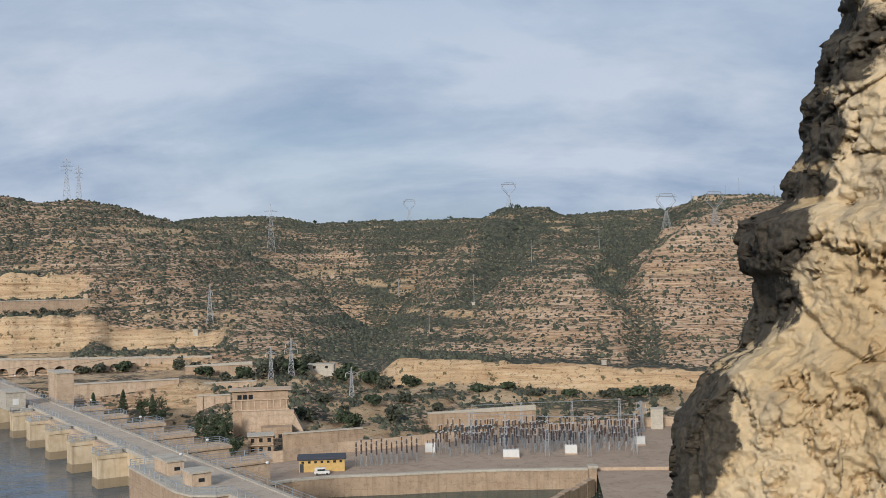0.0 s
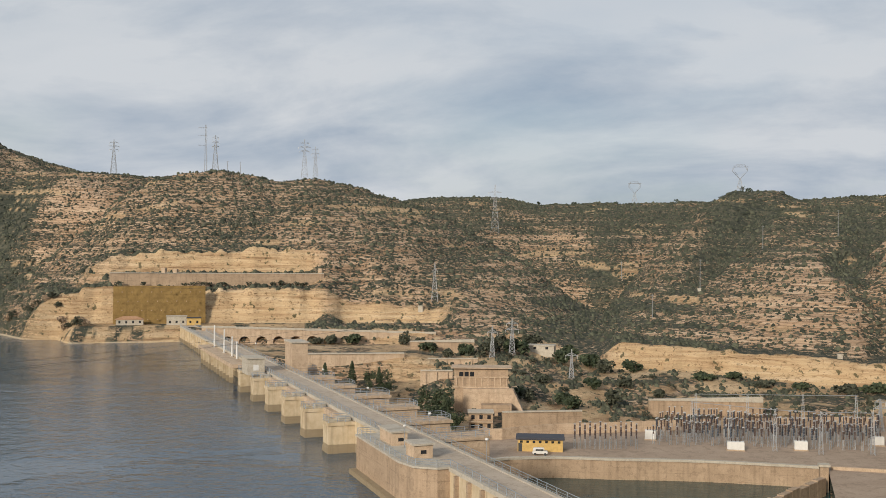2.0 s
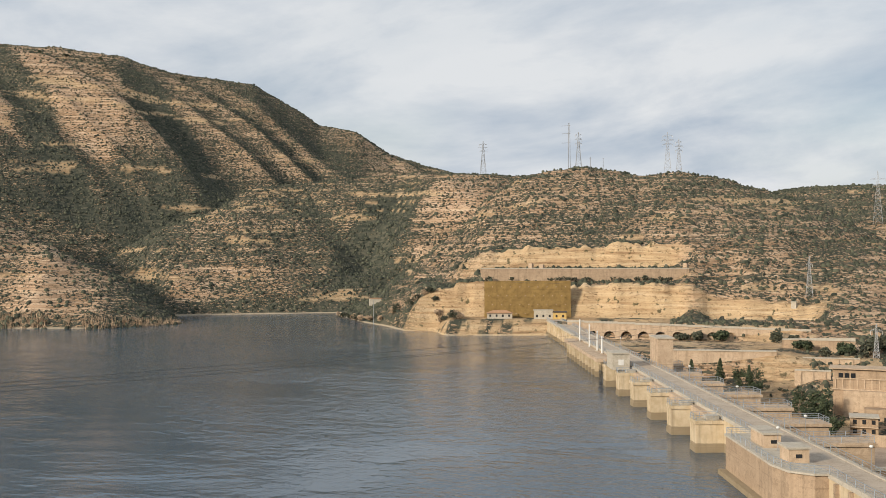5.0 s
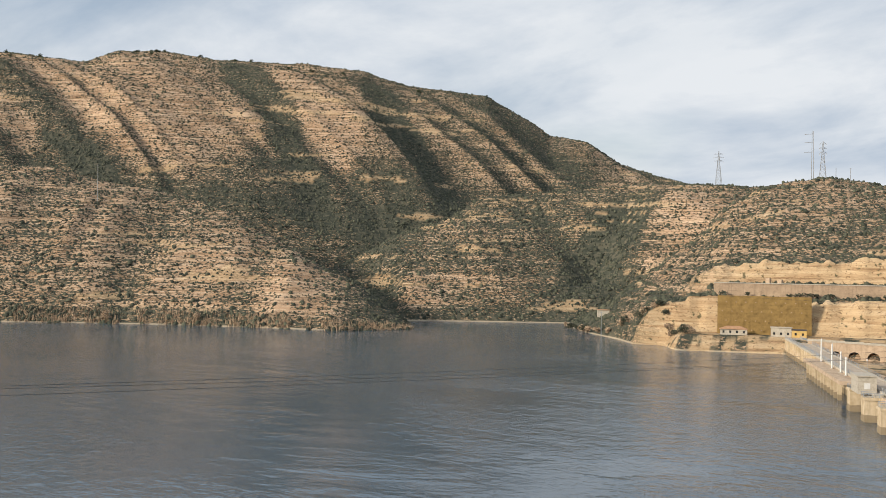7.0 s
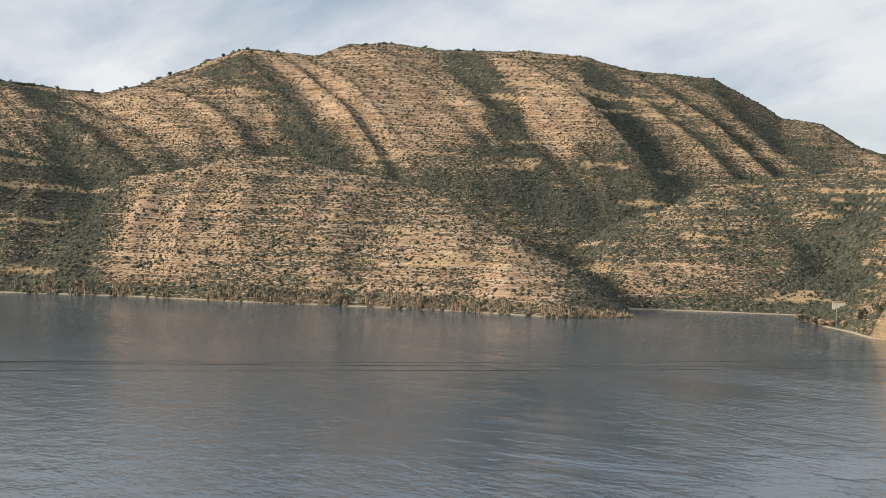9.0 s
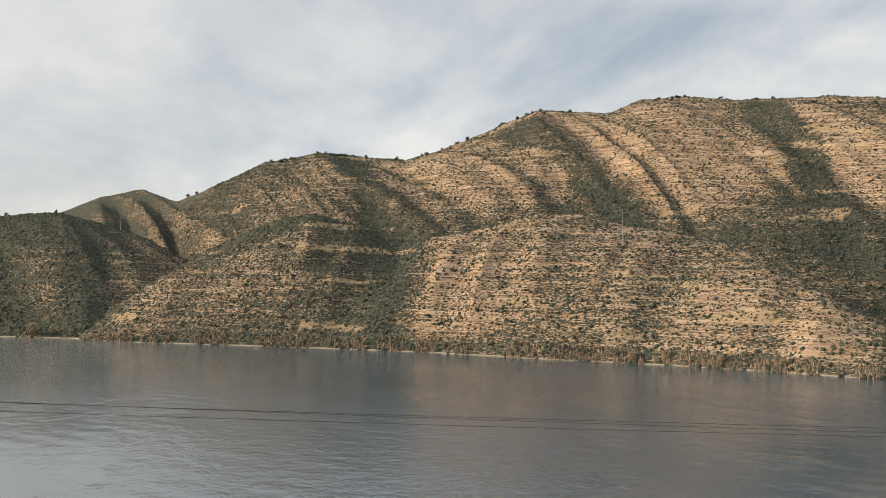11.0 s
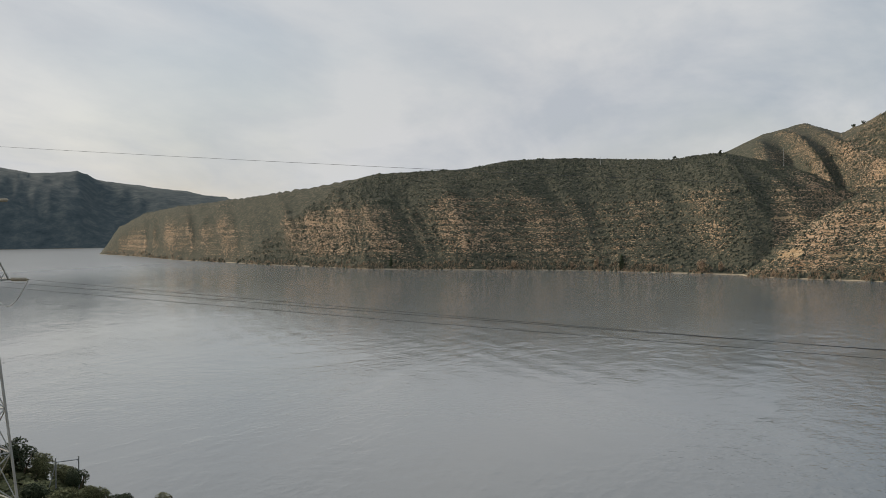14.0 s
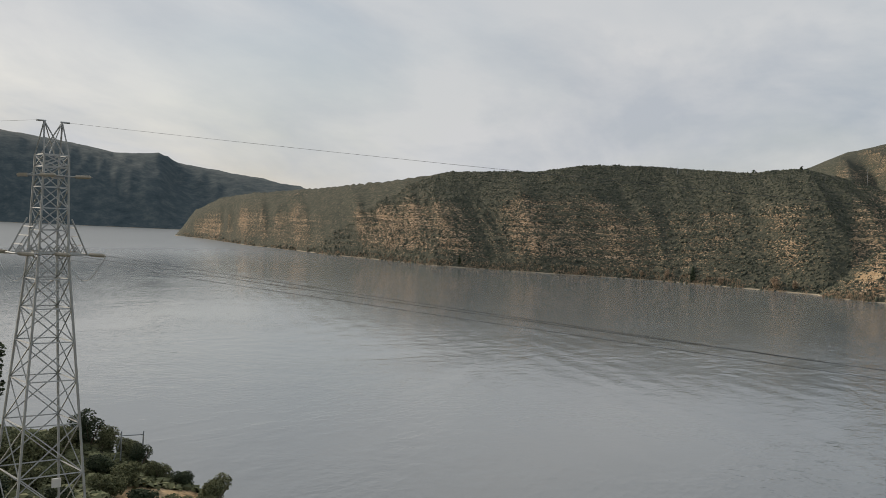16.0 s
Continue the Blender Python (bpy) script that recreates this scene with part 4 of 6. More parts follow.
def make_switchgear():
    rnd = random.Random(5)
    kinds = []
    for h, ins in ((2.9, 2.2), (3.5, 2.6), (2.6, 3.0)):
        t = thing("insulator_post", Matrix.Translation((0, 0, -400)), "steel stand with a dark ribbed insulator", "insulator", "switchgear in the yard")
        bm = bmesh.new()
        for x in (-0.25, 0.25):
            rod(bm, (x, 0, 0), (x * 0.8, 0, h), 0.07, 4)
        for i in range(3):
            rod(bm, (-0.24, 0, h * i / 3), (0.24, 0, h * (i + 1) / 3), 0.03, 3)
        part("stand", bm, STEEL, t)
        bm = bmesh.new()
        n = 7
        for i in range(n):
            rod(bm, (0, 0, h + ins * i / n), (0, 0, h + ins * (i + 0.6) / n), 0.30, 6, 0.18)
        rod(bm, (0, 0, h), (0, 0, h + ins), 0.1, 5)
        part("insulator", bm, CERAMIC if ins < 2.9 else BLUEGREY, t)
        bm = bmesh.new(); box(bm, (-0.3, -0.12, h + ins), (0.3, 0.12, h + ins + 0.22)); part("terminal", bm, STEEL, t)
        kinds.append((t, h + ins))
    used = set()
    def put(k, az, r):
        t, _ = kinds[k]
        m = Matrix.Translation(spot(az, r, YARD_Z)) @ Matrix.Rotation(rnd.uniform(-0.2, 0.2), 4, "Z")
        if k in used:
            copy_thing(t, m)
        else:
            t.matrix_basis = m; used.add(k)
    for row in range(8):
        r = 293 + row * 4.6
        for i in range(36):
            az = 0.7 - i * 0.312 - row * 0.07
            if rnd.random() < 0.82:
                put((row + i // 5) % 3, az + rnd.uniform(-0.06, 0.06), r + rnd.uniform(-0.8, 0.8) + max(0, -az) * 0.9)
    for row in range(3):
        for i in range(13):
            if rnd.random() < 0.85:
                put((row + i) % 2, 5.0 - i * 0.28, 281 + row * 4 + i * 0.3)
    # gantries
    first = None
    spans = []
    for az, r in ((-1.3, 300), (-3.3, 296), (-5.6, 292), (-7.9, 292), (-10.4, 296), (-1.5, 318), (-4.2, 322), (-7.0, 326), (-9.6, 332)):
        if first is None:
            first = thing("gantry_mast", Matrix.Translation(spot(az, r, YARD_Z)), "slender grey lattice mast of the substation", "mast", "substation gantry masts")
            H = 11.5
            for sx in (-1, 1):
                for sy in (-1, 1):
                    bm = bmesh.new(); rod(bm, (sx * 0.55, sy * 0.55, 0), (sx * 0.18, sy * 0.18, H), 0.06, 4); part("leg", bm, STEEL, first)
            bm = bmesh.new()
            for i in range(11):
                z0, z1 = H * i / 11, H * (i + 1) / 11
                w0, w1 = 0.55 - 0.37 * i / 11, 0.55 - 0.37 * (i + 1) / 11
                for k in range(4):
                    a = [(-1, -1), (1, -1), (1, 1), (-1, 1)][k]; b = [(1, -1), (1, 1), (-1, 1), (-1, -1)][k]
                    rod(bm, (a[0] * w0, a[1] * w0, z0), (b[0] * w1, b[1] * w1, z1), 0.03, 3)
            part("bracing", bm, STEEL, first)
        else:
            copy_thing(first, Matrix.Translation(spot(az, r, YARD_Z)))
        spans.append(spot(az, r, YARD_Z + 11.2))
    for grp in (spans[:5], spans[5:]):
        for a, b in zip(grp, grp[1:]):
            t = thing("busbar", Matrix(), "thin grey busbar between substation masts", "busbar", "busbars")
            bm = bmesh.new(); rod(bm, a, b, 0.09, 5); part("tube", bm, STEEL, t)
    # white switch cabinets and transformers
    for az, r, w, h in ((-3.6, 290, 4.5, 2.4), (-6.9, 296, 3.4, 2.6), (0.9, 300, 3.0, 2.8), (-10.6, 312, 3.5, 2.6)):
        t = thing("transformer", Matrix.Translation(spot(az, r, YARD_Z)), "white metal transformer cabinet on the gravel", "transformer", "white cabinets in the yard")
        bm = bmesh.new(); box(bm, (-w / 2, -1, 0.3), (w / 2, 1, h), 0.08); part("tank", bm, WHITE, t)
        bm = bmesh.new(); box(bm, (-w / 2 - 0.2, -1.2, 0), (w / 2 + 0.2, 1.2, 0.3)); part("plinth", bm, CONCRETE, t)
        for i in range(3):
            bm = bmesh.new(); rod(bm, ((i - 1) * w / 4, 0, h), ((i - 1) * w / 4, 0, h + 0.9), 0.14, 6, 0.08); part("bushing", bm, CERAMIC, t)
    for az in (-11.6, -13.0):
        t = thing("storage_tank", Matrix.Translation(spot(az, 345, YARD_Z)) @ Matrix.Rotation(radians(az), 4, "Z"), "tall pale rectangular block beside the substation", "block", "pale blocks")
        bm = bmesh.new(); box(bm, (-2.0, -2, 0), (2.0, 2, 6.4), 0.1); part("wall", bm, PALE, t)
        bm = bmesh.new(); box(bm, (-2.15, -2.15, 6.4), (2.15, 2.15, 6.7), 0.05); part("cap", bm, PALE, t)
    # gate pillar and rough stone kerb by the pool
    t = thing("stone_pillar", Matrix.Translation(spot(-8.05, 268, -17)), "squat stone pillar with a flat cap", "pillar")
    bm = bmesh.new(); box(bm, (-1.0, -1.0, -6), (1.0, 1.0, 6.4), 0.1); part("shaft", bm, STAINED, t)
    bm = bmesh.new(); box(bm, (-1.4, -1.4, 6.4), (1.4, 1.4, 7.0), 0.1); part("cap", bm, PALE, t)
    wl = tagged(new("kerb_wall"), "rough low stone wall along the bank", "wall", kind="structure")
    for k in range(6):
        a0, a1 = -8.4 - k, -9.4 - k
        bm = bmesh.new(); wall_run(bm, spot(a1, 272 + k * 0.6), spot(a0, 272 + (k - 1) * 0.6), -14, -11.2, -0.9); part("wall_panel", bm, CONCRETE, wl)
    for k in range(9):
        a0, a1 = -4.4 - k * 0.42, -4.8 - k * 0.42
        r = 224 + k * 4.4
        bm = bmesh.new(); wall_run(bm, spot(a1, r + 4.2), spot(a0, r), -20, -13.0 + 0.25 * (k % 3), -1.6); part("stone_block", bm, STAINED, wl)
make_switchgear()

def make_far_walls():
    def run(name, a, b, z0, z1, mat, label, thick=-1.0, ribs=0, z1b=None, cap=True):
        w = tagged(new(name), label, "wall", kind="structure")
        bm = bmesh.new(); wall_run(bm, b, a, z0, z1b if z1b is not None else z1, thick, z1); part("wall_body", bm, mat, w)
        if cap:
            bm = bmesh.new()
            n = (a.normalized() * -0.35)
            wall_run(bm, b + n, a + n, (z1b if z1b is not None else z1), (z1b if z1b is not None else z1) + 0.4, thick * 1.5, z1 + 0.4) if z1b is None else wall_run(bm, b + n, a + n, min(z1, z1b), z1b + 0.4, thick * 1.5, z1 + 0.4)
            part("coping", bm, PALE, w)
        for i in range(ribs):
            f = (i + 0.5) / ribs
            p = a.lerp(b, f)
            n = p.normalized()
            bm = bmesh.new()
            wall_run(bm, p - n * 0.45 + (b - a).normalized() * 0.3, p - n * 0.45 - (b - a).normalized() * 0.3, z0, (z1 + ((z1b - z1) * f if z1b is not None else 0)) - 0.3, -0.6)
            part("pilaster", bm, mat, w)
        return w
    run("wall_1", spot(20.6, 389), spot(14.5, 391), -9, 2.9, CONCRETE, "tall streaked concrete retaining wall", -1.5, 0)
    run("wall_2", spot(14.6, 396), spot(10.4, 398), -8, 0.4, CONCRETE, "long low concrete retaining wall", -1.0, 6)
    run("wall_3", spot(14.2, 425), spot(10.6, 425), -3, 4.6, STAINED, "old tan retaining wall with a ramp", -1.0, 0, 5.5)
    run("wall_4", spot(13.6, 372), spot(11.8, 372), -9, -1.5, CONCRETE, "short old concrete wall", -1.0, 3)
    run("wall_5", spot(9.0, 306), spot(4.6, 312), -12, -6.3, STAINED, "old stained concrete yard wall", -0.8, 0)
    run("wall_6", spot(1.0, 346), spot(-5.0, 352), -13, -7.0, STAINED, "sloping tan earth-coloured retaining wall", -1.0, 0, -5.6)
    run("wall_7", spot(30.4, 535), spot(19.0, 535), 23, 30.6, STAINED, "long weathered concrete wall on the cliff bench", -1.0, 0)
    # arcade below the hill road
    a, b = spot(25.6, 458), spot(12.3, 462)
    u = (b - a).normalized(); n = Vector((u.y, -u.x, 0))
    if n.dot(a) > 0:
        n = -n
    arc = tagged(new("arcade_wall"), "long concrete road wall with a row of dark arches", "wall", kind="structure")
    L = (b - a).length
    bay = 7.35
    k = int(L // bay)
    m = Matrix((( u.x, -n.x, 0, a.x), (u.y, -n.y, 0, a.y), (0, 0, 1, 0), (0, 0, 0, 1)))
    for i in range(k):
        top = 8.6 - 3.6 * (i + 0.5) / k * 0.9
        x0 = i * bay
        base = -1.5
        pts = [(0, base)]
        if 0 < i < 12:
            c, half, spring = bay / 2, 2.35, 2.3
            if i > 9:
                spring = 1.6
            pts += [(c - half, base), (c - half, spring)]
            pts += [(c - half * math.cos(t), spring + half * 0.95 * math.sin(t)) for t in np.linspace(0, math.pi, 9)[1:-1]]
            pts += [(c + half, spring), (c + half, base)]
        pts += [(bay, base), (bay, top - 0.15), (0, top + 0.15)]
        bm = bmesh.new()
        f = [bm.verts.new(m @ Vector((x0 + x, 0, z))) for x, z in pts]
        g = [bm.verts.new(m @ Vector((x0 + x, 3.0, z))) for x, z in pts]
        bm.faces.new(f); bm.faces.new(g[::-1])
        for j in range(len(pts)):
            j2 = (j + 1) % len(pts)
            bm.faces.new((f[j2], f[j], g[j], g[j2]))
        bmesh.ops.recalc_face_normals(bm, faces=bm.faces)
        part("bay", bm, CONCRETE, arc)
        bm = bmesh.new(); box(bm, (x0, 2.9, base), (x0 + bay, 3.4, top - 0.6), 0, m); part("back_panel", bm, STAINED, arc)
        bm = bmesh.new(); box(bm, (x0, -0.25, top - 0.15), (x0 + bay, 0.3, top + 0.75), 0, m); part("parapet", bm, PALE, arc)
    # the old batching tower
    t = thing("derelict_tower", Matrix(), "derelict stepped concrete works with streaked walls", "building")
    a, b = spot(11.7, 330), spot(8.7, 330)
    bm = bmesh.new(); wall_run(bm, b, a, -11, 4.2, -9); part("wall", bm, STAINED, t)
    bm = bmesh.new(); wall_run(bm, spot(8.4, 327), spot(11.2, 327), -12, -2.0, -3); part("lower_wall", bm, CONCRETE, t)
    bm = bmesh.new(); wall_run(bm, spot(8.5, 329), spot(11.9, 329), 4.2, 4.5, -9.5); part("roof_slab", bm, CONCRETE, t)
    for f0, f1, z0, z1 in ((0.08, 0.38, 1.6, 3.0),):
        p, q = spot(11.7, 330).lerp(spot(8.7, 330), f0), spot(11.7, 330).lerp(spot(8.7, 330), f1)
        for i in range(3):
            bm = bmesh.new(); wall_run(bm, p.lerp(q, (i + 0.85) / 3) * 0.9998, p.lerp(q, (i + 0.1) / 3) * 0.9998, z0, z1, -0.2); part("opening", bm, GLASS, t)
    for i in range(9):
        p = spot(11.6 - i * 0.35, 329.8)
        bm = bmesh.new(); wall_run(bm, p + Vector((0.35, 0, 0)), p, -2, 1.2, -0.4); part("rib", bm, CONCRETE, t)
    for zz, lip in ((-2.0, 0.5), (1.2, 0.35)):
        bm = bmesh.new(); wall_run(bm, spot(8.65, 330 - lip), spot(11.75, 330 - lip), zz, zz + 0.35, -lip); part("ledge", bm, CONCRETE, t)
    bm = bmesh.new(); wall_run(bm, spot(8.5, 322), spot(10.2, 322), -12.5, -6.4, -5); part("lower_tier", bm, STAINED, t)
    for i in range(4):
        bm = bmesh.new(); wall_run(bm, spot(8.65 + i * 0.4, 321.9), spot(8.85 + i * 0.4, 321.9), -11.6, -8.6, -0.3); part("opening", bm, GLASS, t)
    for az in (8.75, 9.25, 10.6):
        bm = bmesh.new(); wall_run(bm, spot(az - 0.12, 326.8), spot(az + 0.12, 326.8), -9.8, -8.2, -0.3); part("opening", bm, GLASS, t)
    bm = bmesh.new()
    q = [spot(8.45, 327), spot(7.6, 327), spot(8.45, 335), spot(7.6, 335)]
    vs = [bm.verts.new((*q[0][:2], -2)), bm.verts.new((*q[0][:2], -12)), bm.verts.new((*q[1][:2], -12)), bm.verts.new((*q[2][:2], -2)), bm.verts.new((*q[2][:2], -12)), bm.verts.new((*q[3][:2], -12))]
    for f in ((0, 1, 2), (5, 4, 3), (0, 2, 5, 3), (0, 3, 4, 1), (1, 4, 5, 2)):
        bm.faces.new([vs[i] for i in f])
    part("buttress", bm, CONCRETE, t)
    h = thing("small_house", Matrix.Translation(spot(10.2, 306, -11.5)) @ Matrix.Rotation(radians(12), 4, "Z"), "small pale two-storey house with a balcony", "house")
    bm = bmesh.new(); box(bm, (-3.6, 0, -1), (3.6, 6, 5.0)); part("wall", bm, STAINED, h)
    bm = bmesh.new(); box(bm, (-3.9, -0.9, 5.0), (3.9, 6.3, 5.3)); part("roof", bm, PALE, h)
    bm = bmesh.new(); box(bm, (-3.6, -0.9, 2.3), (3.6, 0, 2.6)); part("balcony", bm, CONCRETE, h)
    for x in (-2.4, 0, 2.4):
        for z in (0.6, 3.2):
            bm = bmesh.new(); box(bm, (x - 0.5, -0.03, z), (x + 0.5, 0.05, z + 1.2)); part("window", bm, GLASS, h)
    # white tanks in the trees
    t = thing("villa", Matrix.Translation(spot(7.1, 432, 1.2)), "low white house among dark trees", "house")
    bm = bmesh.new(); box(bm, (-7, 0, -3), (7, 7, 1.7)); part("wall", bm, PALE, t)
    bm = bmesh.new(); box(bm, (-7.3, -0.3, 1.7), (7.3, 7.3, 2.0)); part("roof", bm, PALE, t)
    for x in (-4.5, -1, 4):
        bm = bmesh.new(); box(bm, (x - 0.6, -0.04, 0.3), (x + 0.6, 0.03, 1.3)); part("window", bm, GLASS, t)
make_far_walls()

def make_abutment():
    """Netted rock face, huts and the hut on the point."""
    net = tagged(new("netting_panel"), "golden-brown rockfall netting over a cut rock face", "netting", kind="structure")
    a, b = spot(30.2, 509), spot(25.4, 509)
    rnd = random.Random(2)
    bm = bmesh.new()
    nu, nv = 44, 18
    g = [[bm.verts.new(tuple(a.lerp(b, i / nu) - a.normalized() * (0.5 * noise.noise(Vector((i * 0.4, j * 0.5, 0))) - (j / nv) * 2.0) + Vector((0, 0, 6.5 + 18.6 * j / nv)))) for j in range(nv + 1)] for i in range(nu + 1)]
    for i in range(nu):
        for j in range(nv):
            bm.faces.new((g[i][j], g[i + 1][j], g[i + 1][j + 1], g[i][j + 1]))
    part("net", bm, MESH, net, smooth=True)
    for i in range(9):
        for j in range(4):
            p = a.lerp(b, (i + 0.5 + (j % 2) * 0.4) / 9.5) * 0.998 + Vector((0, 0, 9 + j * 4.4))
            bm = bmesh.new(); box(bm, p - Vector((0.22, 0.22, 0.22)), p + Vector((0.22, 0.22, 0.22)), 0.05); part("bolt_plate", bm, STAINED, net)
    def hut(name, az0, az1, r, h, wall, roof, label, hip=False, deep=5):
        a, b = spot(az0, r), spot(az1, r)
        L = (b - a).length
        u = (b - a).normalized()
        t = thing(name, Matrix.Translation((a + b) / 2 + Vector((0, 0, 7.0))) @ Matrix.Rotation(math.atan2(u.y, u.x), 4, "Z"), label, "hut")
        bm = bmesh.new(); box(bm, (-L / 2, 0, -0.5), (L / 2, deep, h)); part("wall", bm, wall, t)
        bm = bmesh.new()
        if hip:
            v = [bm.verts.new(p) for p in ((-L / 2 - 0.5, -0.5, h), (L / 2 + 0.5, -0.5, h), (L / 2 + 0.5, deep + 0.5, h), (-L / 2 - 0.5, deep + 0.5, h), (-L / 4, deep / 2, h + 1.5), (L / 4, deep / 2, h + 1.5))]
            for f in ((0, 1, 5, 4), (2, 3, 4, 5), (1, 2, 5), (3, 0, 4), (3, 2, 1, 0)):
                bm.faces.new([v[i] for i in f])
        else:
            box(bm, (-L / 2 - 0.3, -0.4, h), (L / 2 + 0.3, deep + 0.3, h + 0.35), 0.05)
        part("roof", bm, roof, t)
        k = max(2, int(L // 3))
        for i in range(k):
            x = -L / 2 + (i + 0.5) * L / k
            bm = bmesh.new(); box(bm, (x - 0.45, -0.04, 0.9), (x + 0.45, 0.03, 2.0)); part("window", bm, GLASS, t)
        return t
    hut("tiled_hut", 30.05, 28.65, 500, 2.6, PALE, TILE, "small pale hut with a hipped clay-tile roof", True)
    hut("gate_hut", 27.45, 26.4, 498, 4.0, PALE, PALE, "plain cream gatehouse at the end of the dam")
    hut("kiosk", 26.38, 25.65, 497, 3.2, OCHRE, SLATE, "bright yellow kiosk with a dark roof", False, 4)
    # pinkish house on the point
    hr = next((r for r in range(548, 690, 3) if ground_at(36.3, r) > EYE - r * math.tan(radians(2.95))), 640)
    t = thing("point_house", Matrix.Translation(spot(36.3, hr, ground_at(36.3, hr))) @ Matrix.Rotation(radians(40), 4, "Z"), "small pinkish white house on the rocky point", "house")
    bm = bmesh.new(); box(bm, (-3.4, -3, -4), (3.4, 3, 3.4)); part("wall", bm, PALE, t)
    bm = bmesh.new(); box(bm, (3.4, -2.5, -4), (7.5, 2.5, 2.6)); part("annex", bm, TILE, t)
    bm = bmesh.new(); box(bm, (-3.7, -3.3, 3.4), (3.7, 3.3, 3.7)); part("roof", bm, TILE, t)
    # end pillars of the bench wall
    for az, r, z, h in ((27.6, 538, 30, 3.4), (27.0, 538, 30, 2.8), (19.2, 541, 30, 3.4)):
        t = thing("gate_pillar", Matrix.Translation(spot(az, r, z)), "square weathered concrete block on the cliff bench", "block", "blocks on the bench")
        bm = bmesh.new(); box(bm, (-1.1, -1, -2), (1.1, 1, h), 0.1); part("shaft", bm, CONCRETE, t)
make_abutment()

# ---- pylons, masts and wires ----
def lattice_frame(t, H, base, waist, zw, top, panels, r_leg, r_br, mat, single=False):
    """Four legs from base half-width to waist at zw to top at H, with cross bracing. Returns the half-width at a height."""
    def half(z):
        return base + (waist - base) * z / zw if z < zw else waist + (top - waist) * (z - zw) / max(H - zw, 0.1)
    for sx, sy in ((-1, -1), (1, -1), (1, 1), (-1, 1)):
        bm = bmesh.new()
        rod(bm, (sx * base, sy * base, 0), (sx * waist, sy * waist, zw), r_leg, 4)
        rod(bm, (sx * waist, sy * waist, zw), (sx * top, sy * top, H), r_leg * 0.85, 4)
        part("leg", bm, mat, t)
    zs = [0.0]
    while zs[-1] < H - 0.3 and len(zs) < panels:
        zs.append(min(H, zs[-1] + max(half(zs[-1]) * 1.55, H / panels)))
    zs[-1] = H
    ring = ((-1, -1), (1, -1), (1, 1), (-1, 1))
    for k in range(4):
        a, b = ring[k], ring[(k + 1) % 4]
        bm = bmesh.new()
        for z0, z1 in zip(zs, zs[1:]):
            w0, w1 = half(z0), half(z1)
            for p, q in (((a[0] * w0, a[1] * w0, z0), (b[0] * w1, b[1] * w1, z1)), ((b[0] * w0, b[1] * w0, z0), (a[0] * w1, a[1] * w1, z1)), ((a[0] * w1, a[1] * w1, z1), (b[0] * w1, b[1] * w1, z1))):
                rod(bm, p, q, r_br, 3)
                if single:
                    part("brace", bm, mat, t)
                    bm = bmesh.new()
        if single:
            bm.free()
        else:
            part("bracing", bm, mat, t)
    return half

def arm(t, z, w, reach, drop, mat, r):
    for s in (-1, 1):
        bm = bmesh.new()
        for y in (-w, w):
            rod(bm, (s * w, y, z), (s * reach, 0, z + 0.1), r, 3)
            rod(bm, (s * w, y, z + drop), (s * reach, 0, z + 0.1), r, 3)
        for f in (0.33, 0.66):
            x = s * (w + (reach - w) * f)
            rod(bm, (x, -w * (1 - f), z), (x, 0, z + drop * (1 - f)), r * 0.7, 3)
            rod(bm, (x, w * (1 - f), z), (x, 0, z + drop * (1 - f)), r * 0.7, 3)
        part("crossarm", bm, mat, t)
    for s in (-1, 1):
        bm = bmesh.new()
        for i in range(5):
            rod(bm, (s * reach, 0, z - 0.3 * i), (s * reach, 0, z - 0.3 * i - 0.22), 0.13, 5, 0.06)
        part("insulator", bm, WHITE, t)

FAR_STEEL = painted("dull_pylon_steel", (0.34, 0.35, 0.36), 0.6, 0.3)
def hill_pylon(az, r, h, turn, arms, label="grey lattice pylon with stacked crossarms on the hill"):
    z = ground_at(az, r) - 0.4
    t = thing("pylon", Matrix.Translation(spot(az, r, z)) @ Matrix.Rotation(radians(turn), 4, "Z"), label, "pylon", "pylons on the hills")
    lattice_frame(t, h, h * 0.085, h * 0.032, h * 0.62, 0.12, 14, 0.13, 0.06, FAR_STEEL)
    for f, reach in arms:
        arm(t, h * f, h * 0.03, reach, 0.9, FAR_STEEL, 0.08)

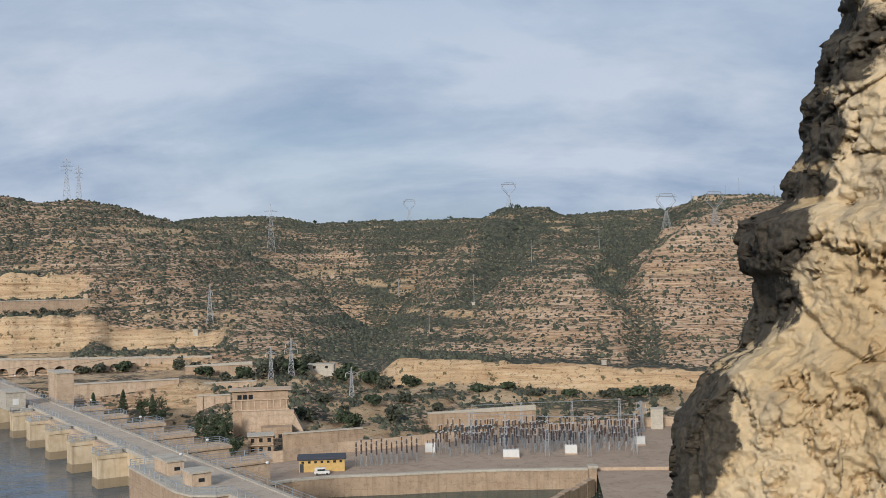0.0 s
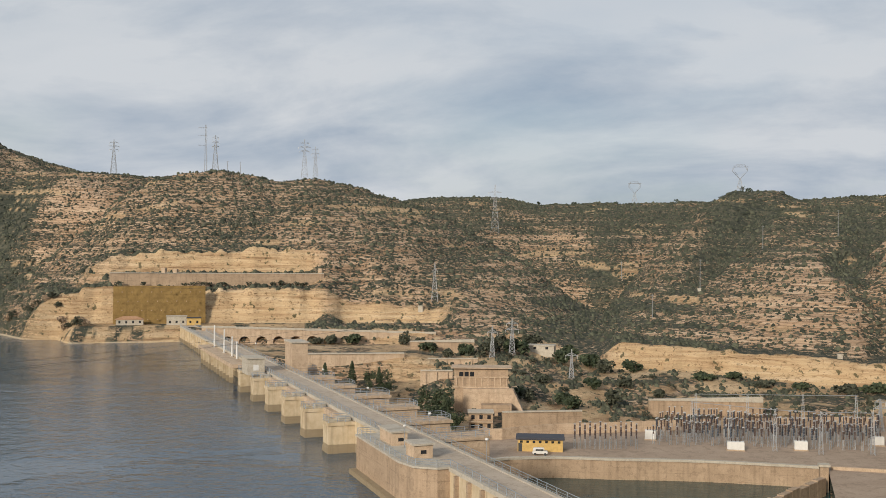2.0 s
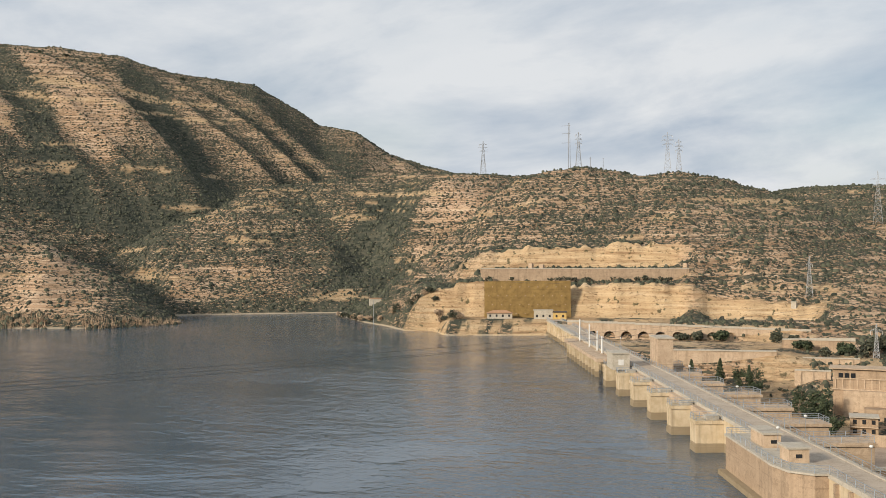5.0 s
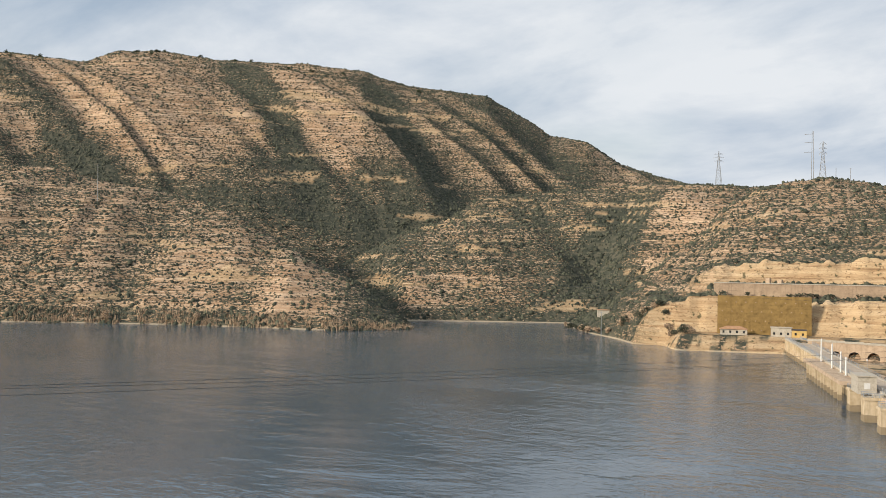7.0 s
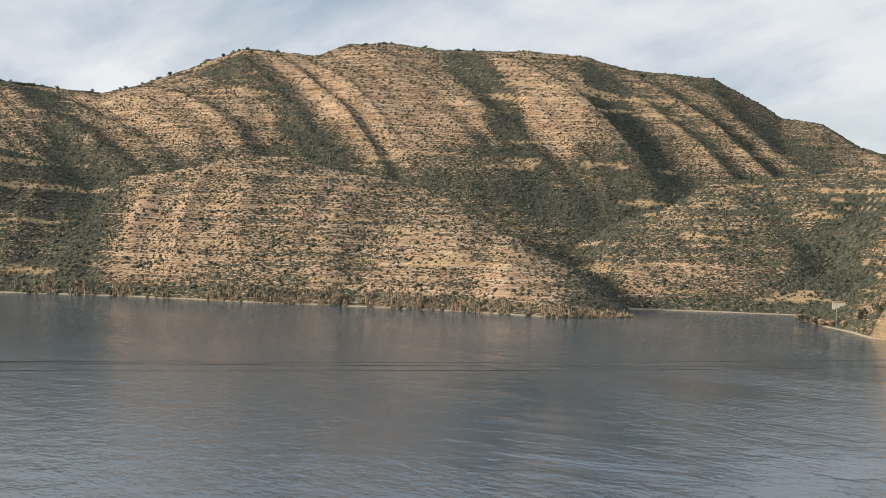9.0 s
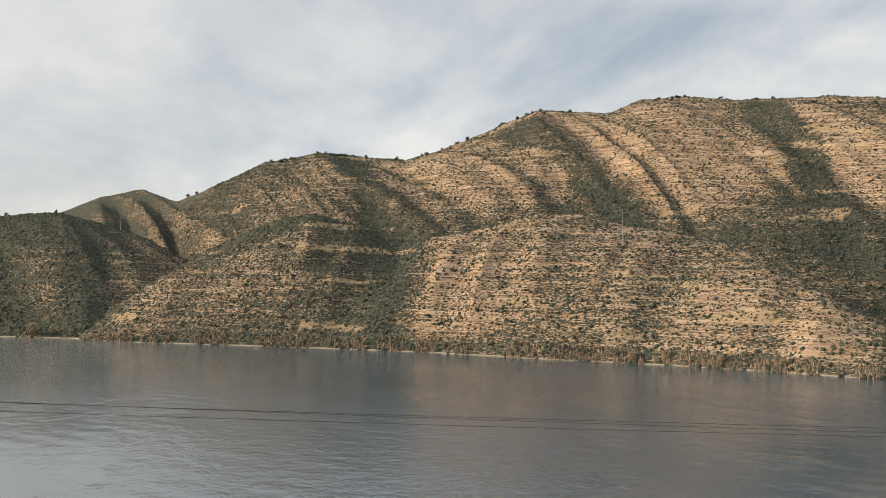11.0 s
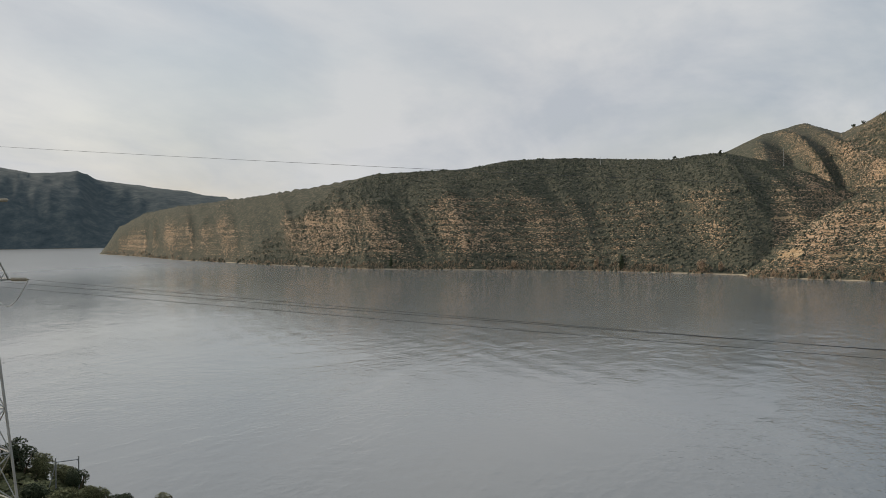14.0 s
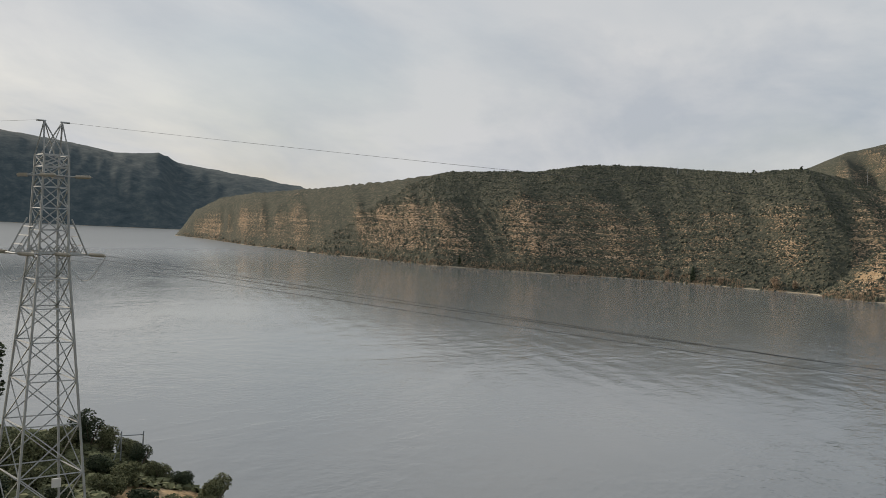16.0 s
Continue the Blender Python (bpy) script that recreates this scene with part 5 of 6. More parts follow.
def cat_pylon(az, r, h, turn):
    """A portal-headed pylon: a narrow waist, a wide V and a level beam."""
    z = ground_at(az, r) - 0.4
    t = thing("pylon", Matrix.Translation(spot(az, r, z)) @ Matrix.Rotation(radians(turn), 4, "Z"), "grey lattice pylon with a wide cat-head frame", "pylon", "cat-head pylons")
    lattice_frame(t, h * 0.5, h * 0.12, h * 0.03, h * 0.45, h * 0.03, 9, 0.13, 0.06, FAR_STEEL)
    w = h * 0.26
    for s in (-1, 1):
        bm = bmesh.new()
        for y in (-0.5, 0.5):
            rod(bm, (s * h * 0.03, y, h * 0.5), (s * w, y * 0.6, h * 0.76), 0.13, 4)
            rod(bm, (s * w, y * 0.6, h * 0.76), (s * w * 0.62, y * 0.5, h * 0.98), 0.12, 4)
            rod(bm, (s * w, y * 0.6, h * 0.76), (s * w * 0.95, y * 0.5, h * 0.88), 0.08, 4)
            rod(bm, (s * h * 0.03, y, h * 0.56), (s * w * 0.8, y * 0.6, h * 0.78), 0.07, 3)
        part("head_frame", bm, FAR_STEEL, t)
        bm = bmesh.new()
        for i in range(6):
            rod(bm, (s * w * 0.8, 0, h * 0.9 - 0.35 * i), (s * w * 0.8, 0, h * 0.9 - 0.35 * i - 0.25), 0.13, 5, 0.06)
        part("insulator", bm, WHITE, t)
    bm = bmesh.new()
    for y in (-0.4, 0.4):
        rod(bm, (-w * 1.1, y, h * 0.9), (w * 1.1, y, h * 0.9), 0.11, 4)
        rod(bm, (-w * 0.62, y, h * 0.98), (w * 0.62, y, h * 0.98), 0.09, 4)
    for i in range(10):
        x0 = -w + i * w / 5
        rod(bm, (x0, 0, h * 0.9), (x0 + w / 10, 0, h * 0.97), 0.06, 3)
        rod(bm, (x0 + w / 10, 0, h * 0.97), (x0 + w / 5, 0, h * 0.9), 0.06, 3)
    part("beam", bm, FAR_STEEL, t)

def uphill(az, el):
    """How far out the slope first rises to a given angle over the eye."""
    return next((r for r in range(515, 950, 3) if ground_at(az, r) > EYE + r * math.tan(radians(el))), 640)

def make_pylons():
    three = ((0.70, 3.6), (0.80, 4.4), (0.90, 3.4))
    hill_pylon(30.24, 880, 29, 40, three)
    hill_pylon(24.95, 716, 25, 30, ((0.68, 2.2), (0.8, 2.4), (0.92, 2.0)))
    hill_pylon(20.12, 738, 29, 20, three)
    hill_pylon(19.52, 735, 24, 20, ((0.66, 2.4), (0.78, 2.8), (0.9, 2.2)))
    hill_pylon(9.50, uphill(9.5, 1.3), 38, 10, ((0.72, 3.6), (0.84, 5.0)))
    hill_pylon(12.84, uphill(12.84, -2.5), 20, 10, ((0.8, 1.4),))
    hill_pylon(8.50, 420, 15.5, 10, ((0.7, 2.6), (0.86, 2.2)), "grey lattice pylon among trees below the hill")
    hill_pylon(9.6, 412, 13, 10, ((0.8, 2.0),), "grey lattice pylon among trees below the hill")
    hill_pylon(5.2, 392, 12, 10, ((0.8, 2.2),), "slim lattice pylon in the scrub")
    hill_pylon(-10.75, 338, 10.5, 10, ((0.72, 2.0), (0.9, 1.6)), "slim lattice pylon beside the substation")
    cat_pylon(-3.75, 800, 21, 0)
    cat_pylon(1.82, 950, 21, 0)
    cat_pylon(-12.35, 690, 24, 0)
    cat_pylon(-14.91, 640, 22, 0)
    # tube mast with three side arms
    z = ground_at(25.46, 722)
    t = thing("tube_mast", Matrix.Translation(spot(25.46, 722, z - 0.5)) @ Matrix.Rotation(radians(25), 4, "Z"), "twin-pole mast with three short arms on the hilltop", "mast")
    for x in (-0.7, 0.7):
        bm = bmesh.new(); rod(bm, (x, 0, 0), (x * 0.6, 0, 34), 0.22, 6, 0.14); part("pole", bm, FAR_STEEL, t)
    for zz in (20, 26.5, 32):
        bm = bmesh.new(); rod(bm, (0.8, 0, zz), (-5.2, 0, zz - 0.2), 0.14, 5); part("arm", bm, FAR_STEEL, t)
    first = None
    for az, r, h in ((24.3, 716, 8), (23.6, 718, 9), (28.9, 800, 10), (-1.70, 560, 17), (0.83, 520, 12), (-4.94, 640, 14), (-8.69, 690, 17), (63.92, 770, 27), (91.37, 1080, 20), (101.0, 1180, 9), (-13.7, 800, 8), (-14.9, 800, 7), (-15.5, 800, 8), (-16.2, 800, 13), (-18, 800, 8), (36.4, 560, 17), (2.5, 700, 12)):
        z = ground_at(az, r)
        t = thing("pole", Matrix.Translation(spot(az, r, z - 0.3)), "slim pale utility pole on the slope", "pole", "utility poles")
        bm = bmesh.new(); rod(bm, (0, 0, 0), (0, 0, h), 0.22, 6, 0.12); part("shaft", bm, FAR_STEEL, t)
        bm = bmesh.new(); rod(bm, (-0.8, 0, h - 0.6), (0.8, 0, h - 0.6), 0.08, 4); part("crossbar", bm, FAR_STEEL, t)
    for az, r, s in ((-1.66, 560, 1.7), (-8.8, 446, 2.0), (13.6, 520, 2.4), (-13.9, 800, 3)):
        z = ground_at(az, r)
        t = thing("hillside_hut", Matrix.Translation(spot(az, r, z - 0.3)), "tiny white hut on the slope", "hut", "huts on the slopes")
        bm = bmesh.new(); box(bm, (-s / 2, -s / 2, -1), (s / 2, s / 2, s)); part("wall", bm, PALE, t)
        bm = bmesh.new(); box(bm, (-s / 2 - 0.2, -s / 2 - 0.2, s), (s / 2 + 0.2, s / 2 + 0.2, s + 0.25)); part("roof", bm, PALE, t)
make_pylons()

PYLON_STEEL = painted("weathered_zinc", (0.40, 0.41, 0.40), 0.75, 0.0)
NEAR_AZ, NEAR_R = 134.7, 75.0
def make_near_pylon():
    z0 = ground_at(NEAR_AZ, NEAR_R) - 0.3
    H = 43.6 - z0
    turn = 155.7
    t = thing("near_pylon", Matrix.Translation(spot(NEAR_AZ, NEAR_R, z0)) @ Matrix.Rotation(radians(turn), 4, "Z"), "tall galvanised lattice pylon on the wooded bank", "pylon")
    zw = 36.9 - z0
    half = lattice_frame(t, H, 2.45, 1.0, zw, 0.84, 30, 0.10, 0.052, PYLON_STEEL, True)
    # flared collar and lower crossarm
    bm = bmesh.new()
    for s in (-1, 1):
        for y in (-1.1, 1.1):
            rod(bm, (s * 1.1, y, zw + 2.4), (s * 2.3, y * 0.9, zw), 0.06, 4)
            rod(bm, (s * 1.1, y, zw + 1.2), (s * 1.9, y * 0.9, zw), 0.04, 3)
            rod(bm, (s * 1.1, y, zw), (s * 2.5, y * 0.8, zw), 0.07, 4)
        for f in (0.25, 0.5, 0.75):
            rod(bm, (s * (1.1 + 1.2 * f), -1.05, zw + 2.4 * (1 - f)), (s * (1.1 + 1.2 * f), 1.05, zw + 2.4 * (1 - f)), 0.04, 3)
        rod(bm, (s * 2.5, -0.9, zw), (s * 2.5, 0.9, zw), 0.07, 4)
    for y in (-1.1, 1.1):
        rod(bm, (-2.5, y * 0.8, zw), (2.5, y * 0.8, zw), 0.07, 4)
        for i in range(8):
            x = -2.4 + i * 0.6
            rod(bm, (x, y * 0.85, zw), (x + 0.3, y * 0.85, zw + 0.5), 0.035, 3)
            rod(bm, (x + 0.3, y * 0.85, zw + 0.5), (x + 0.6, y * 0.85, zw), 0.035, 3)
    part("lower_crossarm", bm, PYLON_STEEL, t)
    bm = bmesh.new()
    zu = 42.2 - z0
    for y in (-0.9, 0.9):
        rod(bm, (-1.3, y, zu), (1.3, y, zu), 0.06, 4)
        rod(bm, (-1.3, y, zu), (0.9, y, zu + 0.9), 0.04, 3)
    part("upper_crossarm", bm, PYLON_STEEL, t)
    # horned top
    for s in (-1, 1):
        bm = bmesh.new()
        for y in (-0.8, 0.8):
            rod(bm, (s * 0.86, y, H), (s * 0.62, 0, H + 2.3), 0.06, 4)
            rod(bm, (-s * 0.5, y, H), (s * 0.62, 0, H + 2.3), 0.05, 4)
        rod(bm, (s * 0.5, 0, H + 2.3), (s * 1.15, 0, H + 2.3), 0.06, 4)
        part("earth_peak", bm, PYLON_STEEL, t)
    # insulator strings, level, towards both spans
    back = Matrix.Rotation(radians(turn), 4, "Z").inverted()
    ends = {}
    for tag, w in (("out", WIRE_DIR), ("in", -WIRE_DIR + Vector((-0.25, 0, 0)))):
        d = (back @ w.normalized())
        for k, (x, z) in enumerate(((-2.4, zw), (2.4, zw), (0.0, zw), (-1.2, zu), (1.2, zu))):
            p = Vector((x, 0.9 if d.y > 0 else -0.9, z))
            bm = bmesh.new()
            for i in range(9):
                rod(bm, p + d * (0.25 + 0.15 * i), p + d * (0.36 + 0.15 * i), 0.14, 7, 0.05)
            rod(bm, p, p + d * 1.7, 0.03, 4)
            part("insulator_string", bm, PALE, t)
            ends[tag, k] = t.matrix_basis @ (p + d * 1.7)
    for k in range(3):
        a, b = ends["out", k], ends["in", k]
        inv = t.matrix_basis.inverted()
        bm = bmesh.new()
        n = 10
        pts = [inv @ (a.lerp(b, i / n) - Vector((0, 0, 1.9 * math.sin(math.pi * i / n)))) for i in range(n + 1)]
        tube(bm, pts, 0.025)
        part("jumper", bm, PYLON_STEEL, t)
    bm = bmesh.new(); box(bm, (-0.3, -3.05, 3.2), (0.3, -2.9, 3.8)); part("warning_plate", bm, WHITE, t)
    return ends, t.matrix_basis @ Vector((1.15, 0, H + 2.3)), t.matrix_basis @ Vector((-1.15, 0, H + 2.3))

WIRE_DIR = heading(-3)
def tube(bm, pts, r, sides=4):
    """One joined round line through the places."""
    rings = []
    for i, c in enumerate(pts):
        d = (pts[min(i + 1, len(pts) - 1)] - pts[max(i - 1, 0)]).normalized()
        s = d.cross(Vector((0, 0, 1))).normalized()
        u = s.cross(d)
        rings.append([bm.verts.new(c + (s * math.cos(k * 6.2832 / sides) + u * math.sin(k * 6.2832 / sides)) * r) for k in range(sides)])
    for a, b in zip(rings, rings[1:]):
        for k in range(sides):
            bm.faces.new((a[k], a[(k + 1) % sides], b[(k + 1) % sides], b[k]))

def wire(a, d, slope, curve, length, r, label):
    t = thing("power_line", Matrix(), label, "cable", "power lines")
    bm = bmesh.new()
    n = 40
    tube(bm, [a + d * (length * i / n) + Vector((0, 0, slope * (length * i / n) + curve * (length * i / n) ** 2)) for i in range(n + 1)], r)
    part("conductor", bm, DARKSTEEL, t)

def make_wires():
    ends, p, q = make_near_pylon()
    for k in range(3):
        wire(ends["out", k], WIRE_DIR, (-0.055, -0.059, -0.053)[k], 0.00010, 300, 0.011, "thin dark power line over the reservoir")
        wire(ends["in", k], (-WIRE_DIR + Vector((-0.25, 0, 0))).normalized(), -0.05, 0.00016, 300, 0.016, "thin dark power line leaving the pylon")
    wire(p, WIRE_DIR, -0.085, 0.00015, 300, 0.008, "thin earth wire from the pylon top")
    wire(q, -WIRE_DIR, -0.02, 0.00005, 300, 0.008, "thin earth wire from the pylon top")
make_wires()

# ---- plants ----
def blob_mesh(rnd, n, size, spread, fn):
    """Many small leaf clumps, each a rough little tuft of five faces, at the places that fn gives."""
    vs, fs = [], []
    for _ in range(n):
        c, s = fn(rnd)
        s *= size * rnd.uniform(0.6, 1.4)
        k = len(vs)
        ang = rnd.uniform(0, 6.28)
        tilt = Euler((rnd.uniform(-0.9, 0.9), rnd.uniform(-0.9, 0.9), ang)).to_matrix()
        for i in range(5):
            a = i * 1.2566
            vs.append(tuple(c + tilt @ Vector((math.cos(a) * s * rnd.uniform(0.6, 1.2), math.sin(a) * s * rnd.uniform(0.6, 1.2), rnd.uniform(-0.25, 0.1) * s))))
        vs.append(tuple(c + tilt @ Vector((0, 0, s * 0.7))))
        fs += [(k + i, k + (i + 1) % 5, k + 5) for i in range(5)]
    return vs, fs

def conifer(at, h, w, seed, label, dense=900, slim=False, name="pine_tree", leaf=0.035):
    rnd = random.Random(seed)
    t = thing(name, Matrix.Translation(at), label, "tree", "" )
    bm = bmesh.new()
    bend = Vector((rnd.uniform(-0.3, 0.3), rnd.uniform(-0.3, 0.3), h * 0.5))
    rod(bm, (0, 0, -0.4), bend, h * 0.03, 7, h * 0.02)
    rod(bm, bend, (bend.x * 1.3, bend.y * 1.3, h * 0.92), h * 0.02, 6, h * 0.006)
    limbs = []
    for i in range(12 if not slim else 5):
        z = h * rnd.uniform(0.16, 0.85)
        a = rnd.uniform(0, 6.28)
        reach = w * 0.5 * (1.05 - abs(z / h - 0.5) * 1.2) * rnd.uniform(0.6, 1.0)
        e = Vector((math.cos(a) * reach, math.sin(a) * reach, z + reach * 0.35))
        rod(bm, (bend.x * z / h * 2 * 0.6, bend.y * z / h * 2 * 0.6, z), e, h * 0.008, 4, h * 0.003)
        limbs.append((e, reach))
    part("trunk", bm, BARK, t)
    def place(rn):
        if slim:
            z = rn.random() ** 0.8
            r = w * 0.5 * (1 - z) ** 0.7 * math.sqrt(rn.random())
            a = rn.uniform(0, 6.28)
            return Vector((math.cos(a) * r, math.sin(a) * r, h * (0.08 + 0.92 * z))), 1.0
        e, reach = rn.choice(limbs)
        while True:
            v = Vector((rn.uniform(-1, 1), rn.uniform(-1, 1), rn.uniform(-1, 1)))
            if v.length < 1:
                break
        return e * rn.uniform(0.75, 1.0) + Vector((0, 0, e.z * 0.0)) + Vector((v.x * w * 0.24, v.y * w * 0.24, v.z * w * 0.17)), 1.0
    vs, fs = blob_mesh(rnd, dense, h * leaf, 1, place)
    me = mesh_of("crown", vs, fs, PINE)
    c = new("crown", me); c.parent = t
    return t

def bush(at, w, h, seed, mat, label, dense=160, name="shrub", leaf=0.085):
    rnd = random.Random(seed)
    t = thing(name, Matrix.Translation(at), label, "shrub")
    bm = bmesh.new()
    for i in range(5):
        a = i * 1.256 + rnd.random()
        rod(bm, (0, 0, -0.3), (math.cos(a) * w * 0.3, math.sin(a) * w * 0.3, h * 0.6), 0.05 * w ** 0.5, 4, 0.02)
    part("stem", bm, BARK, t)
    lobes = [Vector((rnd.uniform(-0.3, 0.3) * w, rnd.uniform(-0.3, 0.3) * w, h * rnd.uniform(0.35, 0.65))) for _ in range(5)]
    def place(rn):
        while True:
            v = Vector((rn.uniform(-1, 1), rn.uniform(-1, 1), rn.uniform(-1, 1)))
            if 0.3 < v.length < 1:
                break
        c = rn.choice(lobes)
        return c + Vector((v.x * w * 0.28, v.y * w * 0.28, v.z * h * 0.36)), 1.0
    vs, fs = blob_mesh(rnd, dense, max(w, h) * leaf, 1, place)
    c = new("crown", mesh_of("crown", vs, fs, mat)); c.parent = t
    return t

def make_plants():
    rnd = random.Random(11)
    g = lambda az, r, up=0.0: spot(az, r, ground_at(az, r) + up)
    conifer(g(138.7, 108), 10.3, 8.6, 1, "dense dark green pine on the bank", 9000, False, "pine_tree", 0.019)
    conifer(g(142.6, 112), 9.0, 8, 2, "dense dark green pine on the bank", 4000, False, "pine_tree", 0.022)
    for i, (az, r, w, h) in enumerate(((132.3, 101, 3.4, 3.4), (131.4, 100, 2.6, 2.6), (130.2, 98, 2.8, 2.2), (129.6, 96, 2.4, 2.0), (125.5, 87, 3.0, 2.2), (128.6, 93, 2.6, 1.7), (127.2, 91, 2.2, 1.4), (133.6, 99, 3, 2.4),
                                       (136.0, 92, 4.5, 3.2), (138.2, 90, 5, 4), (139.6, 86, 5, 4), (140.4, 80, 5, 4), (137.5, 80, 4, 2.6), (133.2, 88, 3, 2), (131.2, 86, 3, 1.8), (129.4, 84, 3, 1.6), (127.6, 82, 2.4, 1.3), (134.8, 95, 3.5, 2.6), (131.8, 93, 3, 2), (130.3, 90, 3, 1.8), (135.6, 84, 3, 2), (133.8, 80, 2.4, 1.5), (126.3, 84, 1.8, 1.0), (124.4, 82, 1.6, 0.9), (139.5, 96, 6, 5))):
        bush(g(az, r), w, h, 40 + i, BROADLEAF if i % 3 else PINE, "dark green evergreen shrub on the bank", 2000, "shrub", 0.028)
    # trees and shrubs below the dam
    for i, (az, r, h, w) in enumerate(((12.9, 300, 9, 4.5), (12.2, 303, 11, 4), (11.6, 300, 8.5, 5), (12.3, 318, 12, 7), (13.3, 322, 9, 6), (16.4, 360, 8, 5), (15.6, 352, 10, 6), (17.4, 372, 9, 4), (18.9, 376, 8, 3.5), (15.9, 366, 8, 3))):
        conifer(g(az, r), h, w, 100 + i, "dark green conifer below the dam", 520, i in (1, 7, 8, 9), "conifer")
    dark = ((18.4, 454, 7, 4.6), (17.3, 453, 8, 5), (19.4, 454, 6, 3.2), (16.3, 453, 0, 0), (14.55, 452, 6, 6.4), (13.2, 420, 7, 4), (12.2, 405, 6, 4), (11.0, 415, 7, 5), (13.6, 440, 6, 4), (8.2, 425, 10, 7), (9.3, 430, 9, 7), (6.0, 420, 10, 6), (7.4, 445, 9, 6), (5.3, 440, 9, 6), (9.9, 420, 8, 6), (4.2, 425, 9, 6),
            (3.1, 352, 8, 6), (5.6, 350, 7, 5), (3.4, 420, 9, 6), (1.8, 425, 8, 5), (6.8, 372, 7, 4), (4.0, 380, 7, 4), (2.2, 386, 7, 4), (5.2, 338, 6, 5), (0.3, 372, 6, 3), (-2, 415, 8, 3), (-5, 412, 8, 3), (-7, 415, 8, 3), (-9, 414, 9, 4), (-10.5, 412, 9, 4), (-12, 410, 9, 4), (-3.5, 418, 7, 3), (7.5, 345, 6, 4), (8.2, 352, 6, 4))
    for i, (az, r, w, h) in enumerate(dark):
        if w:
            bush(g(az, r), w, h, 200 + i, PINE if i % 2 else SCRUB, "dark rounded evergreen bush", 240)
    for i in range(70):
        az, r = rnd.uniform(-12, 11), rnd.uniform(330, 425)
        if r > along(az, YARD_BACK, 1) + 8 and not (7.4 < az < 12 and r < 342):
            bush(g(az, r), rnd.uniform(2, 4.5), rnd.uniform(1.2, 3), 300 + i, SCRUB, "low dark scrub bush in the rubble", 70)
    for i in range(36):
        az, r = rnd.uniform(12.5, 21), rnd.uniform(318, 384)
        bush(g(az, r), rnd.uniform(1.5, 3.5), rnd.uniform(0.8, 2), 400 + i, SCRUB, "low dark scrub bush in the rubble", 60)
    for i in range(26):
        az = 19.2 + i * 0.43
        if rnd.random() < 0.7:
            bush(spot(az, 531 + rnd.uniform(-3, 1), 24.5), rnd.uniform(2.5, 5), rnd.uniform(1.5, 3), 460 + i, SCRUB, "dark bush on the cliff bench", 80)
    # skyline trees
    for i, (az, r) in enumerate(((14.6, 742), (13.9, 744), (7.0, 958), (5.1, 958), (2.8, 956), (-0.4, 950), (-2.4, 790), (-2.8, 795), (-3.9, 800), (-4.2, 800), (28.3, 800), (29.2, 800), (68.5, 1205), (66.9, 1210), (61, 1210), (56, 1210), (83.5, 1250), (80.5, 1240), (79, 1240), (76.5, 1235), (74, 1225), (73.2, 1220), (86.3, 1270), (70.5, 1210), (97, 1150), (94.6, 1115))):
        bush(g(az, r, -0.3), rnd.uniform(3.5, 6.5), rnd.uniform(3.0, 5), 500 + i, PINE, "dark round tree on the ridge", 90, "ridge_tree")
    for i in range(34):
        az = rnd.uniform(67.5, 88) if i < 24 else rnd.uniform(45, 66)
        r = along(az, BACK, 1) + rnd.uniform(-40, -4)
        bush(g(az, r, -0.3), rnd.uniform(3.5, 7.5), rnd.uniform(3.0, 5.5), 700 + i, PINE, "dark round tree on the ridge", 90, "ridge_tree")
    # two dark conifers and pale leafless trees at the far water's edge
    for i, (az, h) in enumerate(((99.9, 13), (112.7, 10))):
        conifer(g(az, along(az, MIDDLE_FOOT, 1) + 5), h, h * 0.38, 150 + i, "dark slender conifer by the water", 300, True, "conifer", 0.06)
    for i, (az, h) in enumerate(((105.8, 9), (101.3, 10), (95.6, 12), (94.6, 9), (63.4, 8), (58.7, 7), (102.6, 7), (98.4, 7))):
        foot = FRONT_FOOT if az < 90 else MIDDLE_FOOT
        bush(g(az, along(az, foot, 1) + 5), h * 0.75, h, 640 + i, REED, "pale leafless tree by the water", 420, "bare_tree", 0.035)
    # leafless brush on the point
    for i in range(34):
        az = rnd.uniform(31.3, 38.6)
        r = along(az, FRONT_FOOT, 1) + rnd.uniform(2, 9)
        bush(spot(az, r, max(0.2, ground_at(az, r))), rnd.uniform(3, 6), rnd.uniform(2.5, 5), 600 + i, REED if i % 3 else SCRUB, "leafless brown brush by the water", 130, "brush")
make_plants()

